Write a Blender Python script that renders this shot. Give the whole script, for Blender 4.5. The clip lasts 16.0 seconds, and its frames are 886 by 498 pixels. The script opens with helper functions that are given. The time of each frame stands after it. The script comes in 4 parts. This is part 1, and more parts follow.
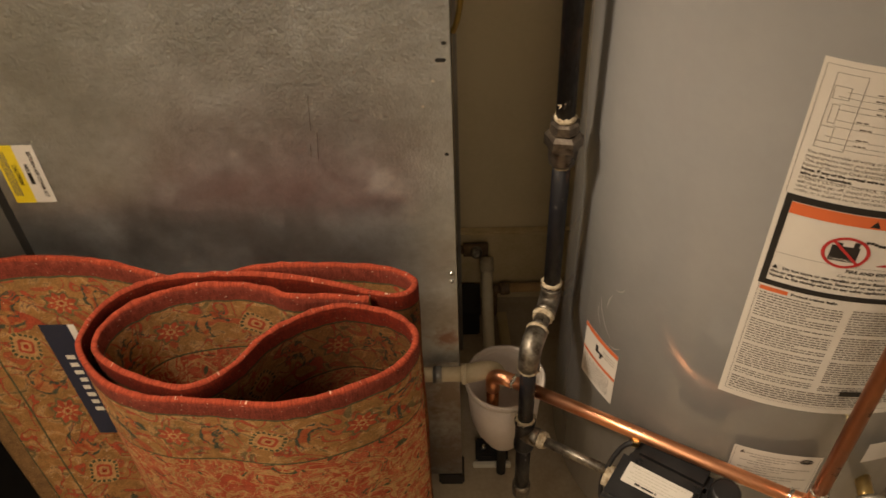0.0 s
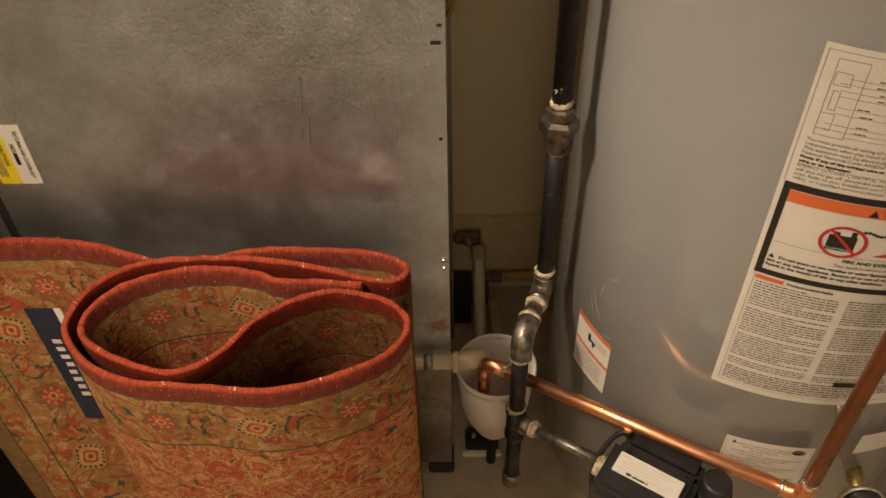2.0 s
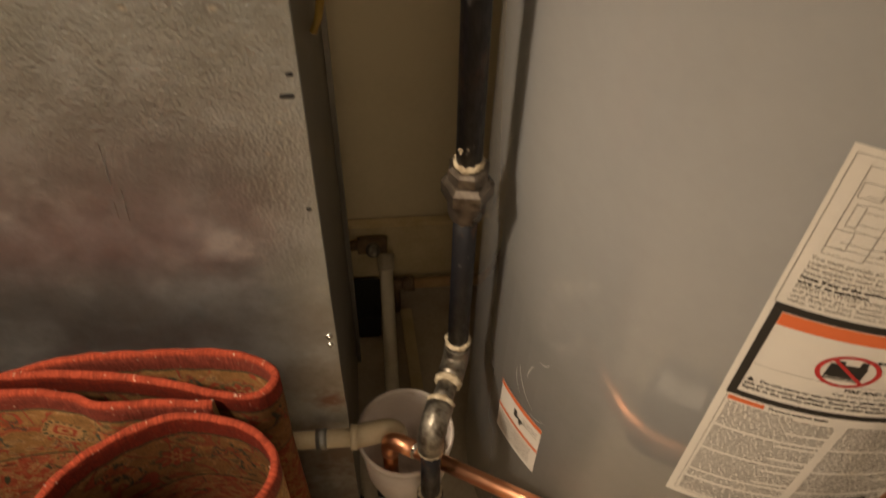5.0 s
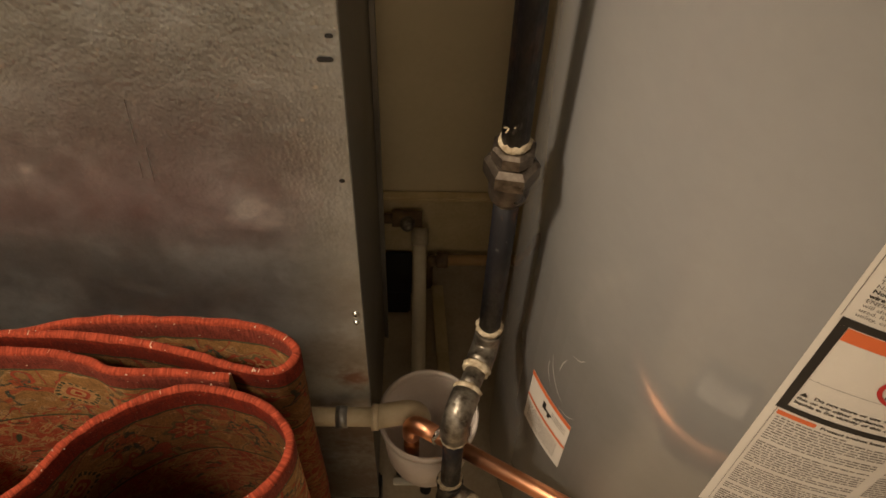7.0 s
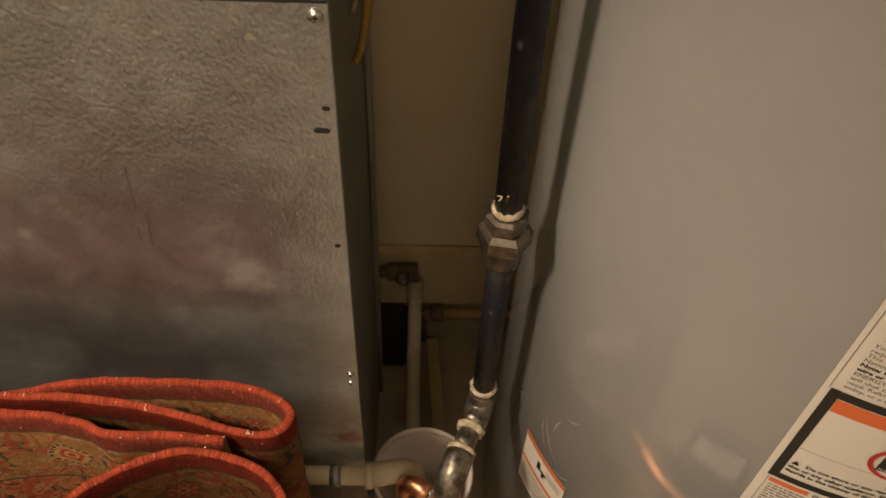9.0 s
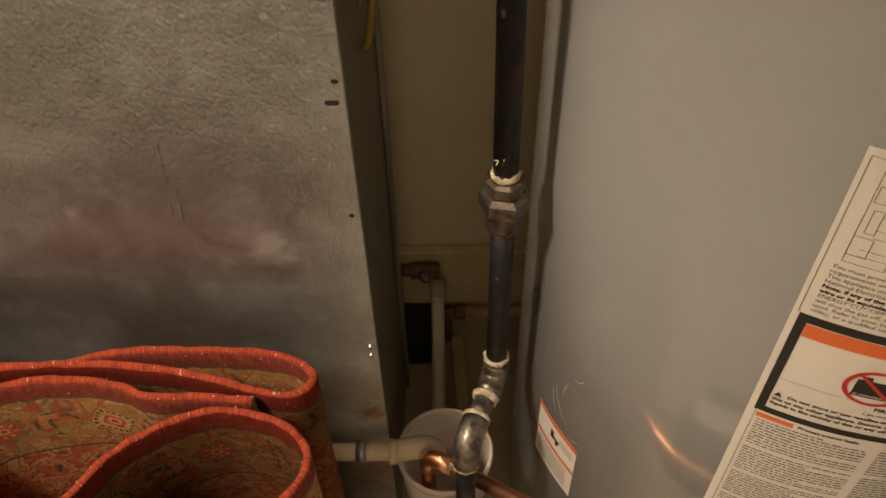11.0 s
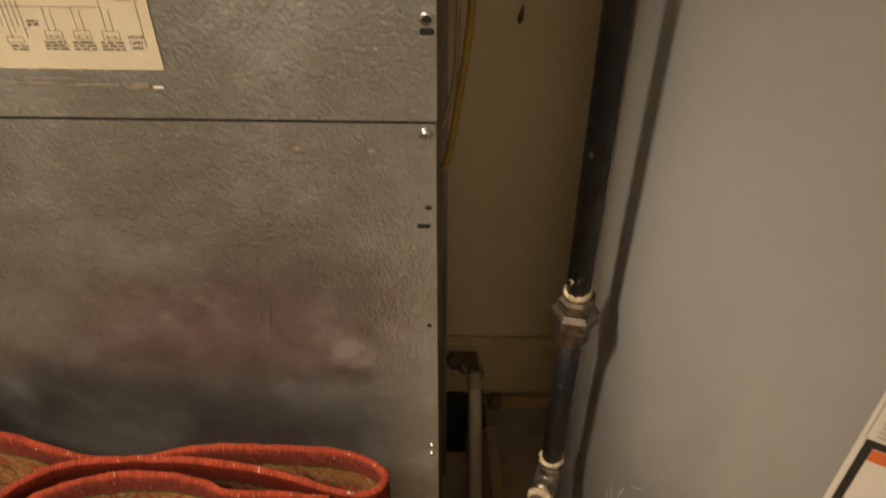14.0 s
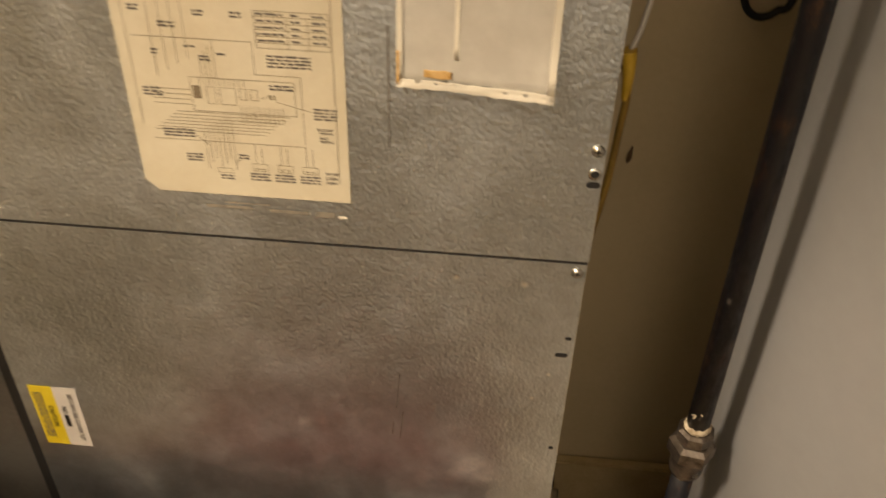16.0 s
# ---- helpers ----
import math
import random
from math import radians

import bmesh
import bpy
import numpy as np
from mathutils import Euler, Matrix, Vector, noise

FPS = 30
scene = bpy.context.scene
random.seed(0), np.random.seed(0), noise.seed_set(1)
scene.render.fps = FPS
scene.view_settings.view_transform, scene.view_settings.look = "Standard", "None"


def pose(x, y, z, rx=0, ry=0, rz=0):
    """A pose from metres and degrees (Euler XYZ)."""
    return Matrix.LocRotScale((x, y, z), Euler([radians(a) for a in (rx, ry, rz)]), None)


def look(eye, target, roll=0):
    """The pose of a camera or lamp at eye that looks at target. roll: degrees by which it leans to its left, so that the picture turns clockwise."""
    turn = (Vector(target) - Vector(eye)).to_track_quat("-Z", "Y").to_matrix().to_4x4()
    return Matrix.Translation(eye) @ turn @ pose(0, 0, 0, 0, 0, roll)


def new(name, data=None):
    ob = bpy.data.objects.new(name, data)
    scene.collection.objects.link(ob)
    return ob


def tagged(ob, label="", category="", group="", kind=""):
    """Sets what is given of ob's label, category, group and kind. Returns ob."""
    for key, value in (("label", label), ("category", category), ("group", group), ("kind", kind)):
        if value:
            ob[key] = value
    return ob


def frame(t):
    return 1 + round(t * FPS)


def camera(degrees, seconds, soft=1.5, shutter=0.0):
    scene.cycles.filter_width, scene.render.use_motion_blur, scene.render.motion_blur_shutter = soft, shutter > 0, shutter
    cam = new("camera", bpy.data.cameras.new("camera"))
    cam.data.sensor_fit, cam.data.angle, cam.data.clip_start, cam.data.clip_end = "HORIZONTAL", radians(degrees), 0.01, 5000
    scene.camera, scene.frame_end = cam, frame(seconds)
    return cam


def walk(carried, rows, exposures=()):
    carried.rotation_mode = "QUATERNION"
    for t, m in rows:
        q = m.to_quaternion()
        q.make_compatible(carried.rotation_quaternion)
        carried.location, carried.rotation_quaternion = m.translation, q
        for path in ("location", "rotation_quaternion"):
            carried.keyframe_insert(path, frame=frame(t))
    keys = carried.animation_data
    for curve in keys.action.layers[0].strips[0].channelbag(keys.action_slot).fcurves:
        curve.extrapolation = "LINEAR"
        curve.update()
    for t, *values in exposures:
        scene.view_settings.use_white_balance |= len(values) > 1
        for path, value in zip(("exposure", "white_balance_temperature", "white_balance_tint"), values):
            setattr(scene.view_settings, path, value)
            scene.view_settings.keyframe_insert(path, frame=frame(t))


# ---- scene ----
cam = camera(54.0, 16.0, soft=1.6, shutter=0.5)
PATH = [
    (0, (0.032, -0.029, 1.579), (-0.017, 1.385, 0.165), -2.5),
    (0.5, (0.04, -0.024, 1.579), (0.024, 1.391, 0.166), -3.0),
    (1, (0.035, -0.026, 1.584), (-0.016, 1.419, 0.203), -2.7),
    (1.5, (0.03, -0.03, 1.585), (0.036, 1.429, 0.216), -0.7),
    (2, (0.028, -0.022, 1.565), (0.001, 1.375, 0.134), -1.3),
    (2.5, (0.032, -0.013, 1.563), (-0.02, 1.383, 0.131), -0.4),
    (3, (0.035, 0.01, 1.568), (-0.086, 1.396, 0.132), -0.4),
    (3.5, (0.076, 0.054, 1.557), (-0.049, 1.413, 0.095), -0.2),
    (4, (0.062, 0.183, 1.547), (0.075, 1.529, 0.068), 1.5),
    (4.5, (0.02, 0.301, 1.527), (0.101, 1.561, -0.024), -0.2),
    (5, (0.088, 0.34, 1.489), (0.216, 1.566, -0.085), 1.9),
    (5.2, (0.093, 0.341, 1.469), (0.123, 1.525, -0.142), -1.5),
    (7.5, (0.087, 0.392, 1.453), (0.141, 1.571, -0.162), 3.2),
    (8, (0.086, 0.398, 1.456), (0.111, 1.604, -0.139), 1.9),
    (8.5, (0.091, 0.396, 1.464), (0.146, 1.623, -0.114), 2.8),
    (9, (0.09, 0.39, 1.474), (0.145, 1.648, -0.08), 3.1),
    (9.2, (0.094, 0.386, 1.472), (0.133, 1.631, -0.092), 2.2),
    (11.3, (0.121, 0.285, 1.491), (0.096, 1.607, -0.009), -1.6),
    (11.5, (0.098, 0.286, 1.498), (0.117, 1.606, -0.004), -2.1),
    (12, (0.066, 0.269, 1.508), (0.133, 1.58, -0.001), -1.8),
    (12.5, (0.048, 0.261, 1.53), (0.121, 1.629, 0.073), 1.1),
    (13, (0.039, 0.257, 1.539), (0.069, 1.677, 0.132), 1.3),
    (13.5, (0.041, 0.261, 1.548), (0.062, 1.676, 0.135), 1.2),
    (14, (0.039, 0.281, 1.562), (0.009, 1.715, 0.167), 0.0),
    (14.5, (0.036, 0.299, 1.582), (-0.042, 1.792, 0.253), 0.1),
    (15, (0.025, 0.317, 1.582), (-0.071, 1.812, 0.257), 0.2),
    (15.5, (-0.015, 0.301, 1.592), (-0.123, 1.831, 0.308), -0.5),
    (16, (-0.078, 0.238, 1.629), (-0.19, 1.82, 0.411), 1.8),
]
LIFT = 0.10
walk(cam, [(t, look((e[0], e[1], e[2] + LIFT), (a[0], a[1], a[2] + LIFT), roll)) for t, e, a, roll in PATH],
     exposures=[(0.0, -0.06), (1.5, 0.0), (3.5, 0.10), (5.0, -0.03), (7.5, -0.17), (9.0, -0.10), (11.5, -0.03), (12.5, -0.10), (14.5, -0.07), (16.0, 0.14)])

# ---- light ----
world = bpy.data.worlds.new("world")
world.use_nodes = True
world.node_tree.nodes["Background"].inputs[0].default_value = (0.9, 0.75, 0.55, 1)
world.node_tree.nodes["Background"].inputs[1].default_value = 0.02
scene.world = world
lamp_light = bpy.data.lights.new("lamp_light", "SPOT")
lamp_light.energy, lamp_light.color, lamp_light.shadow_soft_size = 128.0, (1.0, 0.80, 0.59), 0.11
lamp_light.spot_size, lamp_light.spot_blend = radians(50), 1.0
lamp_ob = new("lamp_light", lamp_light)
lamp_ob.matrix_world = look((-0.93, 0.22, 2.34), (0.20, 0.80, 0.24))
spill_light = bpy.data.lights.new("lamp_spill", "POINT")
spill_light.energy, spill_light.color, spill_light.shadow_soft_size = 20.0, (1.0, 0.81, 0.61), 0.11
spill_ob = new("lamp_spill", spill_light)
spill_ob.matrix_world = pose(-0.93, 0.22, 2.31)
# unseen soft fill behind the camera, added to brighten the wall gap
fill_light = bpy.data.lights.new("fill_light", "POINT")
fill_light.energy, fill_light.color, fill_light.shadow_soft_size = 15.0, (1.0, 0.81, 0.62), 0.35
fill_ob = new("fill_light", fill_light)
fill_ob.matrix_world = pose(0.15, -1.02, 2.05)

# ---- helpers of this scene ----


def part(name, bm, material, parent=None, label=""):
    me = bpy.data.meshes.new(name)
    bm.normal_update()
    bm.to_mesh(me)
    bm.free()
    if material:
        me.materials.append(material)
    ob = new(name, me)
    if parent:
        ob.parent = parent
    if label:
        tagged(ob, label)
    if name in ("print", "heavy_print", "circuit_drawing", "rule_print"):
        tagged(ob, kind="stuff")
    return ob


def thing(name, label, category, group="", kind="", at=(0, 0, 0)):
    ob = new(name)
    ob.location = at
    ob.empty_display_size = 0.05
    return tagged(ob, label, category, group, kind)


def box(x0, x1, y0, y1, z0, z1, bevel=0.0, bm=None):
    bm = bm or bmesh.new()
    made = bmesh.ops.create_cube(bm, size=1.0, matrix=Matrix.LocRotScale(((x0 + x1) / 2, (y0 + y1) / 2, (z0 + z1) / 2), None, (x1 - x0, y1 - y0, z1 - z0)))
    if bevel:
        edges = {e for v in made["verts"] for e in v.link_edges}
        bmesh.ops.bevel(bm, geom=list(edges), offset=bevel, segments=2, affect="EDGES")
    return bm


def smooth(bm):
    for f in bm.faces:
        f.smooth = True
    return bm


def tube(points, radius, sides=20, bm=None, caps=True, radii=None):
    """A round tube along the points."""
    bm = bm or bmesh.new()
    pts = [Vector(p) for p in points]
    rings, side = [], None
    for i, p in enumerate(pts):
        ahead = (pts[min(i + 1, len(pts) - 1)] - pts[max(i - 1, 0)]).normalized()
        if side is None:
            side = ahead.orthogonal().normalized()
        side = (side - ahead * side.dot(ahead)).normalized()
        up = ahead.cross(side)
        r = radii[i] if radii else radius
        rings.append([bm.verts.new(p + r * (math.cos(a) * side + math.sin(a) * up)) for a in (2 * math.pi * k / sides for k in range(sides))])
    for a, b in zip(rings, rings[1:]):
        for k in range(sides):
            f = bm.faces.new((a[k], a[(k + 1) % sides], b[(k + 1) % sides], b[k]))
            f.smooth = True
    if caps:
        bm.faces.new(rings[0][::-1])
        bm.faces.new(rings[-1])
    return bm


def arc(corner, start, end, radius, steps=8):
    """Points of a bend with that radius at the corner between start and end."""
    c, a, b = Vector(corner), (Vector(start) - Vector(corner)).normalized(), (Vector(end) - Vector(corner)).normalized()
    return [c + a * radius * (1 - t) ** 2 + b * radius * t ** 2 for t in (i / steps for i in range(steps + 1))]


def spun(profile, centre, axis=(0, 0, 1), sides=32, bm=None, caps=True):
    """A turned body: (radius, height) pairs along an axis from the centre."""
    bm = bm or bmesh.new()
    turn = Vector(axis).to_track_quat("Z", "Y").to_matrix()
    rings = []
    for r, h in profile:
        rings.append([bm.verts.new(Vector(centre) + turn @ Vector((r * math.cos(a), r * math.sin(a), h))) for a in (2 * math.pi * k / sides for k in range(sides))])
    for a, b in zip(rings, rings[1:]):
        for k in range(sides):
            f = bm.faces.new((a[k], a[(k + 1) % sides], b[(k + 1) % sides], b[k]))
            f.smooth = True
    for ring, flip in ((rings[0], True), (rings[-1], False)):
        if caps and profile[0 if flip else -1][0] > 1e-4:
            bm.faces.new(ring[::-1] if flip else ring)
    return bm


def smooth_line(points, steps=8):
    """A Catmull-Rom curve through the points."""
    p = [Vector(q) for q in points]
    p = [2 * p[0] - p[1]] + p + [2 * p[-1] - p[-2]]
    out = []
    for a, b, c, d in zip(p, p[1:], p[2:], p[3:]):
        for i in range(steps):
            t = i / steps
            out.append(0.5 * (2 * b + (c - a) * t + (2 * a - 5 * b + 4 * c - d) * t * t + (3 * b - a - 3 * c + d) * t ** 3))
    return out + [p[-2]]


def flat(u0, u1, v0, v1, cols=1, bm=None):
    """A rectangle in the plane (u, v, 0)."""
    bm = bm or bmesh.new()
    low = [bm.verts.new((u0 + (u1 - u0) * i / cols, v0, 0)) for i in range(cols + 1)]
    high = [bm.verts.new((u0 + (u1 - u0) * i / cols, v1, 0)) for i in range(cols + 1)]
    for i in range(cols):
        bm.faces.new((low[i], low[i + 1], high[i + 1], high[i]))
    return bm


def words(bm, u0, u1, v, height, seed, fill=0.97):
    """One line of unreadable print: short bars."""
    rng = random.Random(seed)
    u = u0
    end = u0 + (u1 - u0) * fill
    while u < end:
        w = min(height * rng.uniform(1.2, 5.0), end - u)
        flat(u, u + w, v, v + height * rng.uniform(0.75, 1.0), max(1, round(w / 0.012)), bm)
        u += w + height * rng.uniform(0.5, 0.8)
    return bm


def lettering(text, size, u, v, bm=None, align="LEFT", weight=0.0):
    """The text as a flat mesh in the plane (u, v, 0)."""
    bm = bm or bmesh.new()
    cu = bpy.data.curves.new("lettering", "FONT")
    cu.body, cu.size, cu.align_x, cu.resolution_u, cu.offset = text, size, align, 2, weight
    ob = bpy.data.objects.new("lettering", cu)
    scene.collection.objects.link(ob)
    bpy.context.view_layer.update()
    me = bpy.data.meshes.new_from_object(ob.evaluated_get(bpy.context.evaluated_depsgraph_get()))
    me.transform(Matrix.Translation((u, v, 0)))
    bm.from_mesh(me)
    bpy.data.objects.remove(ob)
    bpy.data.meshes.remove(me)
    bpy.data.curves.remove(cu)
    return bm


def laid(bm, place):
    """Carries a flat mesh to its surface."""
    for v in bm.verts:
        v.co = place(v.co.x, v.co.y, v.co.z)
    return bm


# ---- materials ----


def material(name, base, rough=0.6, metal=0.0):
    m = bpy.data.materials.new(name)
    m.use_nodes = True
    b = m.node_tree.nodes["Principled BSDF"]
    b.inputs["Base Color"].default_value = (*base, 1)
    b.inputs["Roughness"].default_value = rough
    b.inputs["Metallic"].default_value = metal
    return m


class Nodes:
    """Short forms for building a node tree."""

    def __init__(self, m):
        self.tree, self.body = m.node_tree, m.node_tree.nodes["Principled BSDF"]

    def add(self, kind, **values):
        n = self.tree.nodes.new(kind)
        for key, value in values.items():
            if key in n.inputs:
                n.inputs[key].default_value = value
        return n

    def link(self, a, b):
        self.tree.links.new(a, b)

    def coords(self, which="Object"):
        return self.add("ShaderNodeTexCoord").outputs[which]

    def noise(self, at, scale, detail=4.0, rough=0.55, distort=0.0):
        n = self.add("ShaderNodeTexNoise", Scale=scale, Detail=detail, Roughness=rough, Distortion=distort)
        self.link(at, n.inputs["Vector"])
        return n.outputs["Fac"]

    def ramp(self, fac, stops):
        n = self.add("ShaderNodeValToRGB")
        while len(n.color_ramp.elements) < len(stops):
            n.color_ramp.elements.new(0.5)
        for e, (at, c) in zip(n.color_ramp.elements, stops):
            e.position, e.color = at, (*c, 1) if len(c) == 3 else c
        self.link(fac, n.inputs[0])
        return n.outputs[0]

    def math(self, op, a, b=None, clamp=False):
        n = self.add("ShaderNodeMath")
        n.operation, n.use_clamp = op, clamp
        for i, v in enumerate((a, b)):
            if v is None:
                continue
            if isinstance(v, (int, float)):
                n.inputs[i].default_value = v
            else:
                self.link(v, n.inputs[i])
        return n.outputs[0]

    def mix(self, fac, a, b):
        n = self.add("ShaderNodeMix")
        n.data_type = "RGBA"
        for sock, v in ((n.inputs["Factor"], fac), (n.inputs[6], a), (n.inputs[7], b)):
            if isinstance(v, (int, float)):
                sock.default_value = v
            elif isinstance(v, tuple):
                sock.default_value = (*v, 1)
            else:
                self.link(v, sock)
        return n.outputs[2]

    def span(self, value, lo, hi, to_lo=0.0, to_hi=1.0):
        n = self.add("ShaderNodeMapRange")
        n.clamp = True
        self.link(value, n.inputs[0])
        for i, v in zip((1, 2, 3, 4), (lo, hi, to_lo, to_hi)):
            n.inputs[i].default_value = v
        return n.outputs[0]

    def scaled(self, at, x, y, z):
        n = self.add("ShaderNodeMapping")
        n.inputs["Scale"].default_value = (x, y, z)
        self.link(at, n.inputs["Vector"])
        return n.outputs[0]

    def bump(self, height, strength=0.3, distance=0.002, after=None):
        n = self.add("ShaderNodeBump", Strength=strength, Distance=distance)
        self.link(height, n.inputs["Height"])
        if after:
            self.link(after, n.inputs["Normal"])
        return n.outputs[0]

    def colour(self, out):
        self.link(out, self.body.inputs["Base Color"])

    def rough(self, out):
        self.link(out, self.body.inputs["Roughness"])

    def normal(self, out):
        self.link(out, self.body.inputs["Normal"])


def worn(name, base, other, rough=0.6, metal=0.0, scale=12.0, fine=150.0, bump=0.15, spread=0.12):
    """A painted or bare surface with stains at one scale and grain at another."""
    m = material(name, base, rough, metal)
    n = Nodes(m)
    at = n.coords()
    big, small = n.noise(at, scale, 5.0, 0.6), n.noise(at, fine, 3.0)
    both = n.math("ADD", n.math("MULTIPLY", big, 0.75), n.math("MULTIPLY", small, 0.25))
    n.colour(n.mix(n.span(both, 0.36, 0.64), base, other))
    n.rough(n.span(big, 0.3, 0.7, rough - spread, rough + spread))
    if bump:
        n.normal(n.bump(small, bump, 0.001))
    return m


def galvanized():
    m = material("galvanized_steel", (0.55, 0.54, 0.5), 0.4, 0.95)
    n = Nodes(m)
    at = n.coords()

    def blot(x, z, r, wobble=0.5):
        away = n.add("ShaderNodeVectorMath")
        away.operation = "DISTANCE"
        n.link(at, away.inputs[0])
        away.inputs[1].default_value = (x, FY, z)
        rough_edge = n.math("ADD", away.outputs["Value"], n.math("MULTIPLY", n.math("SUBTRACT", n.noise(at, 38.0, 5.0, 0.7), 0.5), r * wobble * 4))
        return n.span(rough_edge, r * 0.2, r * 1.1, 1.0, 0.0)

    cloud = n.noise(at, 7.0, 5.0, 0.6, 0.4)
    spots = n.noise(at, 26.0, 2.0, 0.5)
    pebble = n.add("ShaderNodeTexVoronoi", Scale=270.0)
    pebble.feature = "SMOOTH_F1"
    pebble.inputs["Smoothness"].default_value = 0.6
    n.link(n.scaled(at, 1.0, 1.0, 0.75), pebble.inputs["Vector"])
    height = n.add("ShaderNodeSeparateXYZ")
    n.link(at, height.inputs[0])
    relief = n.span(height.outputs[2], 0.76, 1.12, 0.14, 1.0)
    soft = n.noise(n.scaled(at, 1.0, 1.0, 0.7), 170.0, 1.0, 0.5)
    peel = n.math("MULTIPLY", n.math("SUBTRACT", n.math("MULTIPLY", soft, 0.9), n.math("MULTIPLY", pebble.outputs["Distance"], 0.75)), relief)
    base = n.mix(n.span(cloud, 0.32, 0.68), (0.51, 0.555, 0.585), (0.63, 0.675, 0.705))
    base = n.mix(n.span(spots, 0.58, 0.74, 0.0, 0.22), base, (0.66, 0.70, 0.72))
    grime = n.noise(at, 55.0, 6.0, 0.7, 0.3)
    base = n.mix(n.span(grime, 0.46, 0.68, 0.0, 0.40), base, (0.40, 0.42, 0.43))
    base = n.mix(n.span(grime, 0.30, 0.44, 0.30, 0.0), base, (0.78, 0.79, 0.78))
    bloom = None
    mottle = n.span(n.noise(at, 75.0, 4.0, 0.65), 0.34, 0.60, 0.25, 1.0)
    for x, z, r, amount in ((-0.082, 0.850, 0.036, 0.55), (-0.045, 0.795, 0.030, 0.35), (-0.140, 0.835, 0.028, 0.25), (-0.290, 0.915, 0.012, 0.5), (-0.17, 0.80, 0.03, 0.2), (-0.10, 0.905, 0.05, 0.16), (-0.215, 0.93, 0.03, 0.16), (-0.03, 0.89, 0.03, 0.22), (-0.25, 0.80, 0.045, 0.16), (-0.35, 0.815, 0.04, 0.14), (-0.06, 1.05, 0.06, 0.12)):
        mask = n.math("MULTIPLY", n.math("MULTIPLY", blot(x, z, r), amount), mottle)
        bloom = mask if bloom is None else n.math("MAXIMUM", bloom, mask)
        base = n.mix(mask, base, (0.86, 0.85, 0.80))
    for x, z, r in ((-0.042, 1.157, 0.005), (-0.112, 1.160, 0.004), (-0.005, 1.03, 0.003), (-0.02, 0.99, 0.003)):
        base = n.mix(blot(x, z, r, 0.2), base, (0.9, 0.88, 0.82))
    base = n.mix(n.math("MULTIPLY", blot(-0.002, 0.500, 0.030), 0.8), base, (0.30, 0.13, 0.08))
    # brown stain low at the right edge, also painting in the dark reflection there
    for x, z, r, amount in ((0.0, 0.33, 0.13, 0.75), (-0.02, 0.12, 0.16, 0.75), (0.0, 0.56, 0.07, 0.45), (-0.01, 0.68, 0.06, 0.25)):
        base = n.mix(n.math("MULTIPLY", blot(x, z, r, 0.35), amount), base, (0.20, 0.125, 0.065))
    speck = n.noise(at, 320.0, 2.0, 0.6)
    base = n.mix(n.span(speck, 0.66, 0.74, 0.0, 0.45), base, (0.92, 0.90, 0.84))
    n.colour(base)
    oxide = n.math("ADD", n.math("MULTIPLY", bloom, 0.30), n.span(cloud, 0.46, 0.66, 0.0, 0.08))
    n.link(n.math("SUBTRACT", 0.95, oxide, True), n.body.inputs["Metallic"])
    n.rough(n.math("ADD", n.span(cloud, 0.3, 0.7, 0.39, 0.44), n.span(spots, 0.55, 0.72, 0.0, 0.06)))
    n.normal(n.bump(peel, 0.60, 0.0017))
    return m


FY = 0.931
STEEL = galvanized()
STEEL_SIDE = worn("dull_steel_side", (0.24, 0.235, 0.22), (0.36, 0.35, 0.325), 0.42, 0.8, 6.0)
WALL = worn("tan_wall_paint", (0.62, 0.51, 0.30), (0.70, 0.58, 0.36), 0.8, 0, 3.0, 90.0, 0.2)
BAND = worn("stained_sill", (0.52, 0.40, 0.20), (0.66, 0.53, 0.30), 0.75, 0, 14.0)
CONCRETE = worn("concrete", (0.36, 0.28, 0.18), (0.52, 0.43, 0.30), 0.8, 0, 7.0, 120.0, 0.3)
# pale so that the unseen walls throw more light back
PLAIN_WALL = worn("pale_bounce_wall", (0.76, 0.75, 0.73), (0.81, 0.80, 0.78), 0.85, 0, 3.0)
CEILING = worn("white_ceiling", (0.70, 0.68, 0.62), (0.76, 0.74, 0.68), 0.9, 0, 3.0)
TANK = worn("grey_tank_enamel", (0.31, 0.312, 0.314), (0.34, 0.342, 0.344), 0.075, 0.0, 4.0, 60.0, 0, 0.025)
TANK.node_tree.nodes["Principled BSDF"].inputs["Specular IOR Level"].default_value = 0.36


def black_iron():
    m = material("black_iron", (0.012, 0.012, 0.014), 0.42, 0.0)
    m.node_tree.nodes["Principled BSDF"].inputs["Specular IOR Level"].default_value = 0.35
    n = Nodes(m)
    at = n.coords()
    long = n.scaled(at, 1.0, 1.0, 0.35)
    rust, chip = n.noise(long, 38.0, 5.0, 0.7), n.noise(long, 85.0, 3.0, 0.7)
    base = n.mix(n.span(rust, 0.57, 0.70, 0.0, 0.7), (0.010, 0.010, 0.013), (0.10, 0.045, 0.018))
    base = n.mix(n.span(chip, 0.63, 0.74, 0.0, 0.8), base, (0.17, 0.155, 0.145))
    n.colour(base)
    n.rough(n.span(chip, 0.4, 0.7, 0.36, 0.62))
    n.normal(n.bump(chip, 0.25, 0.001))
    return m


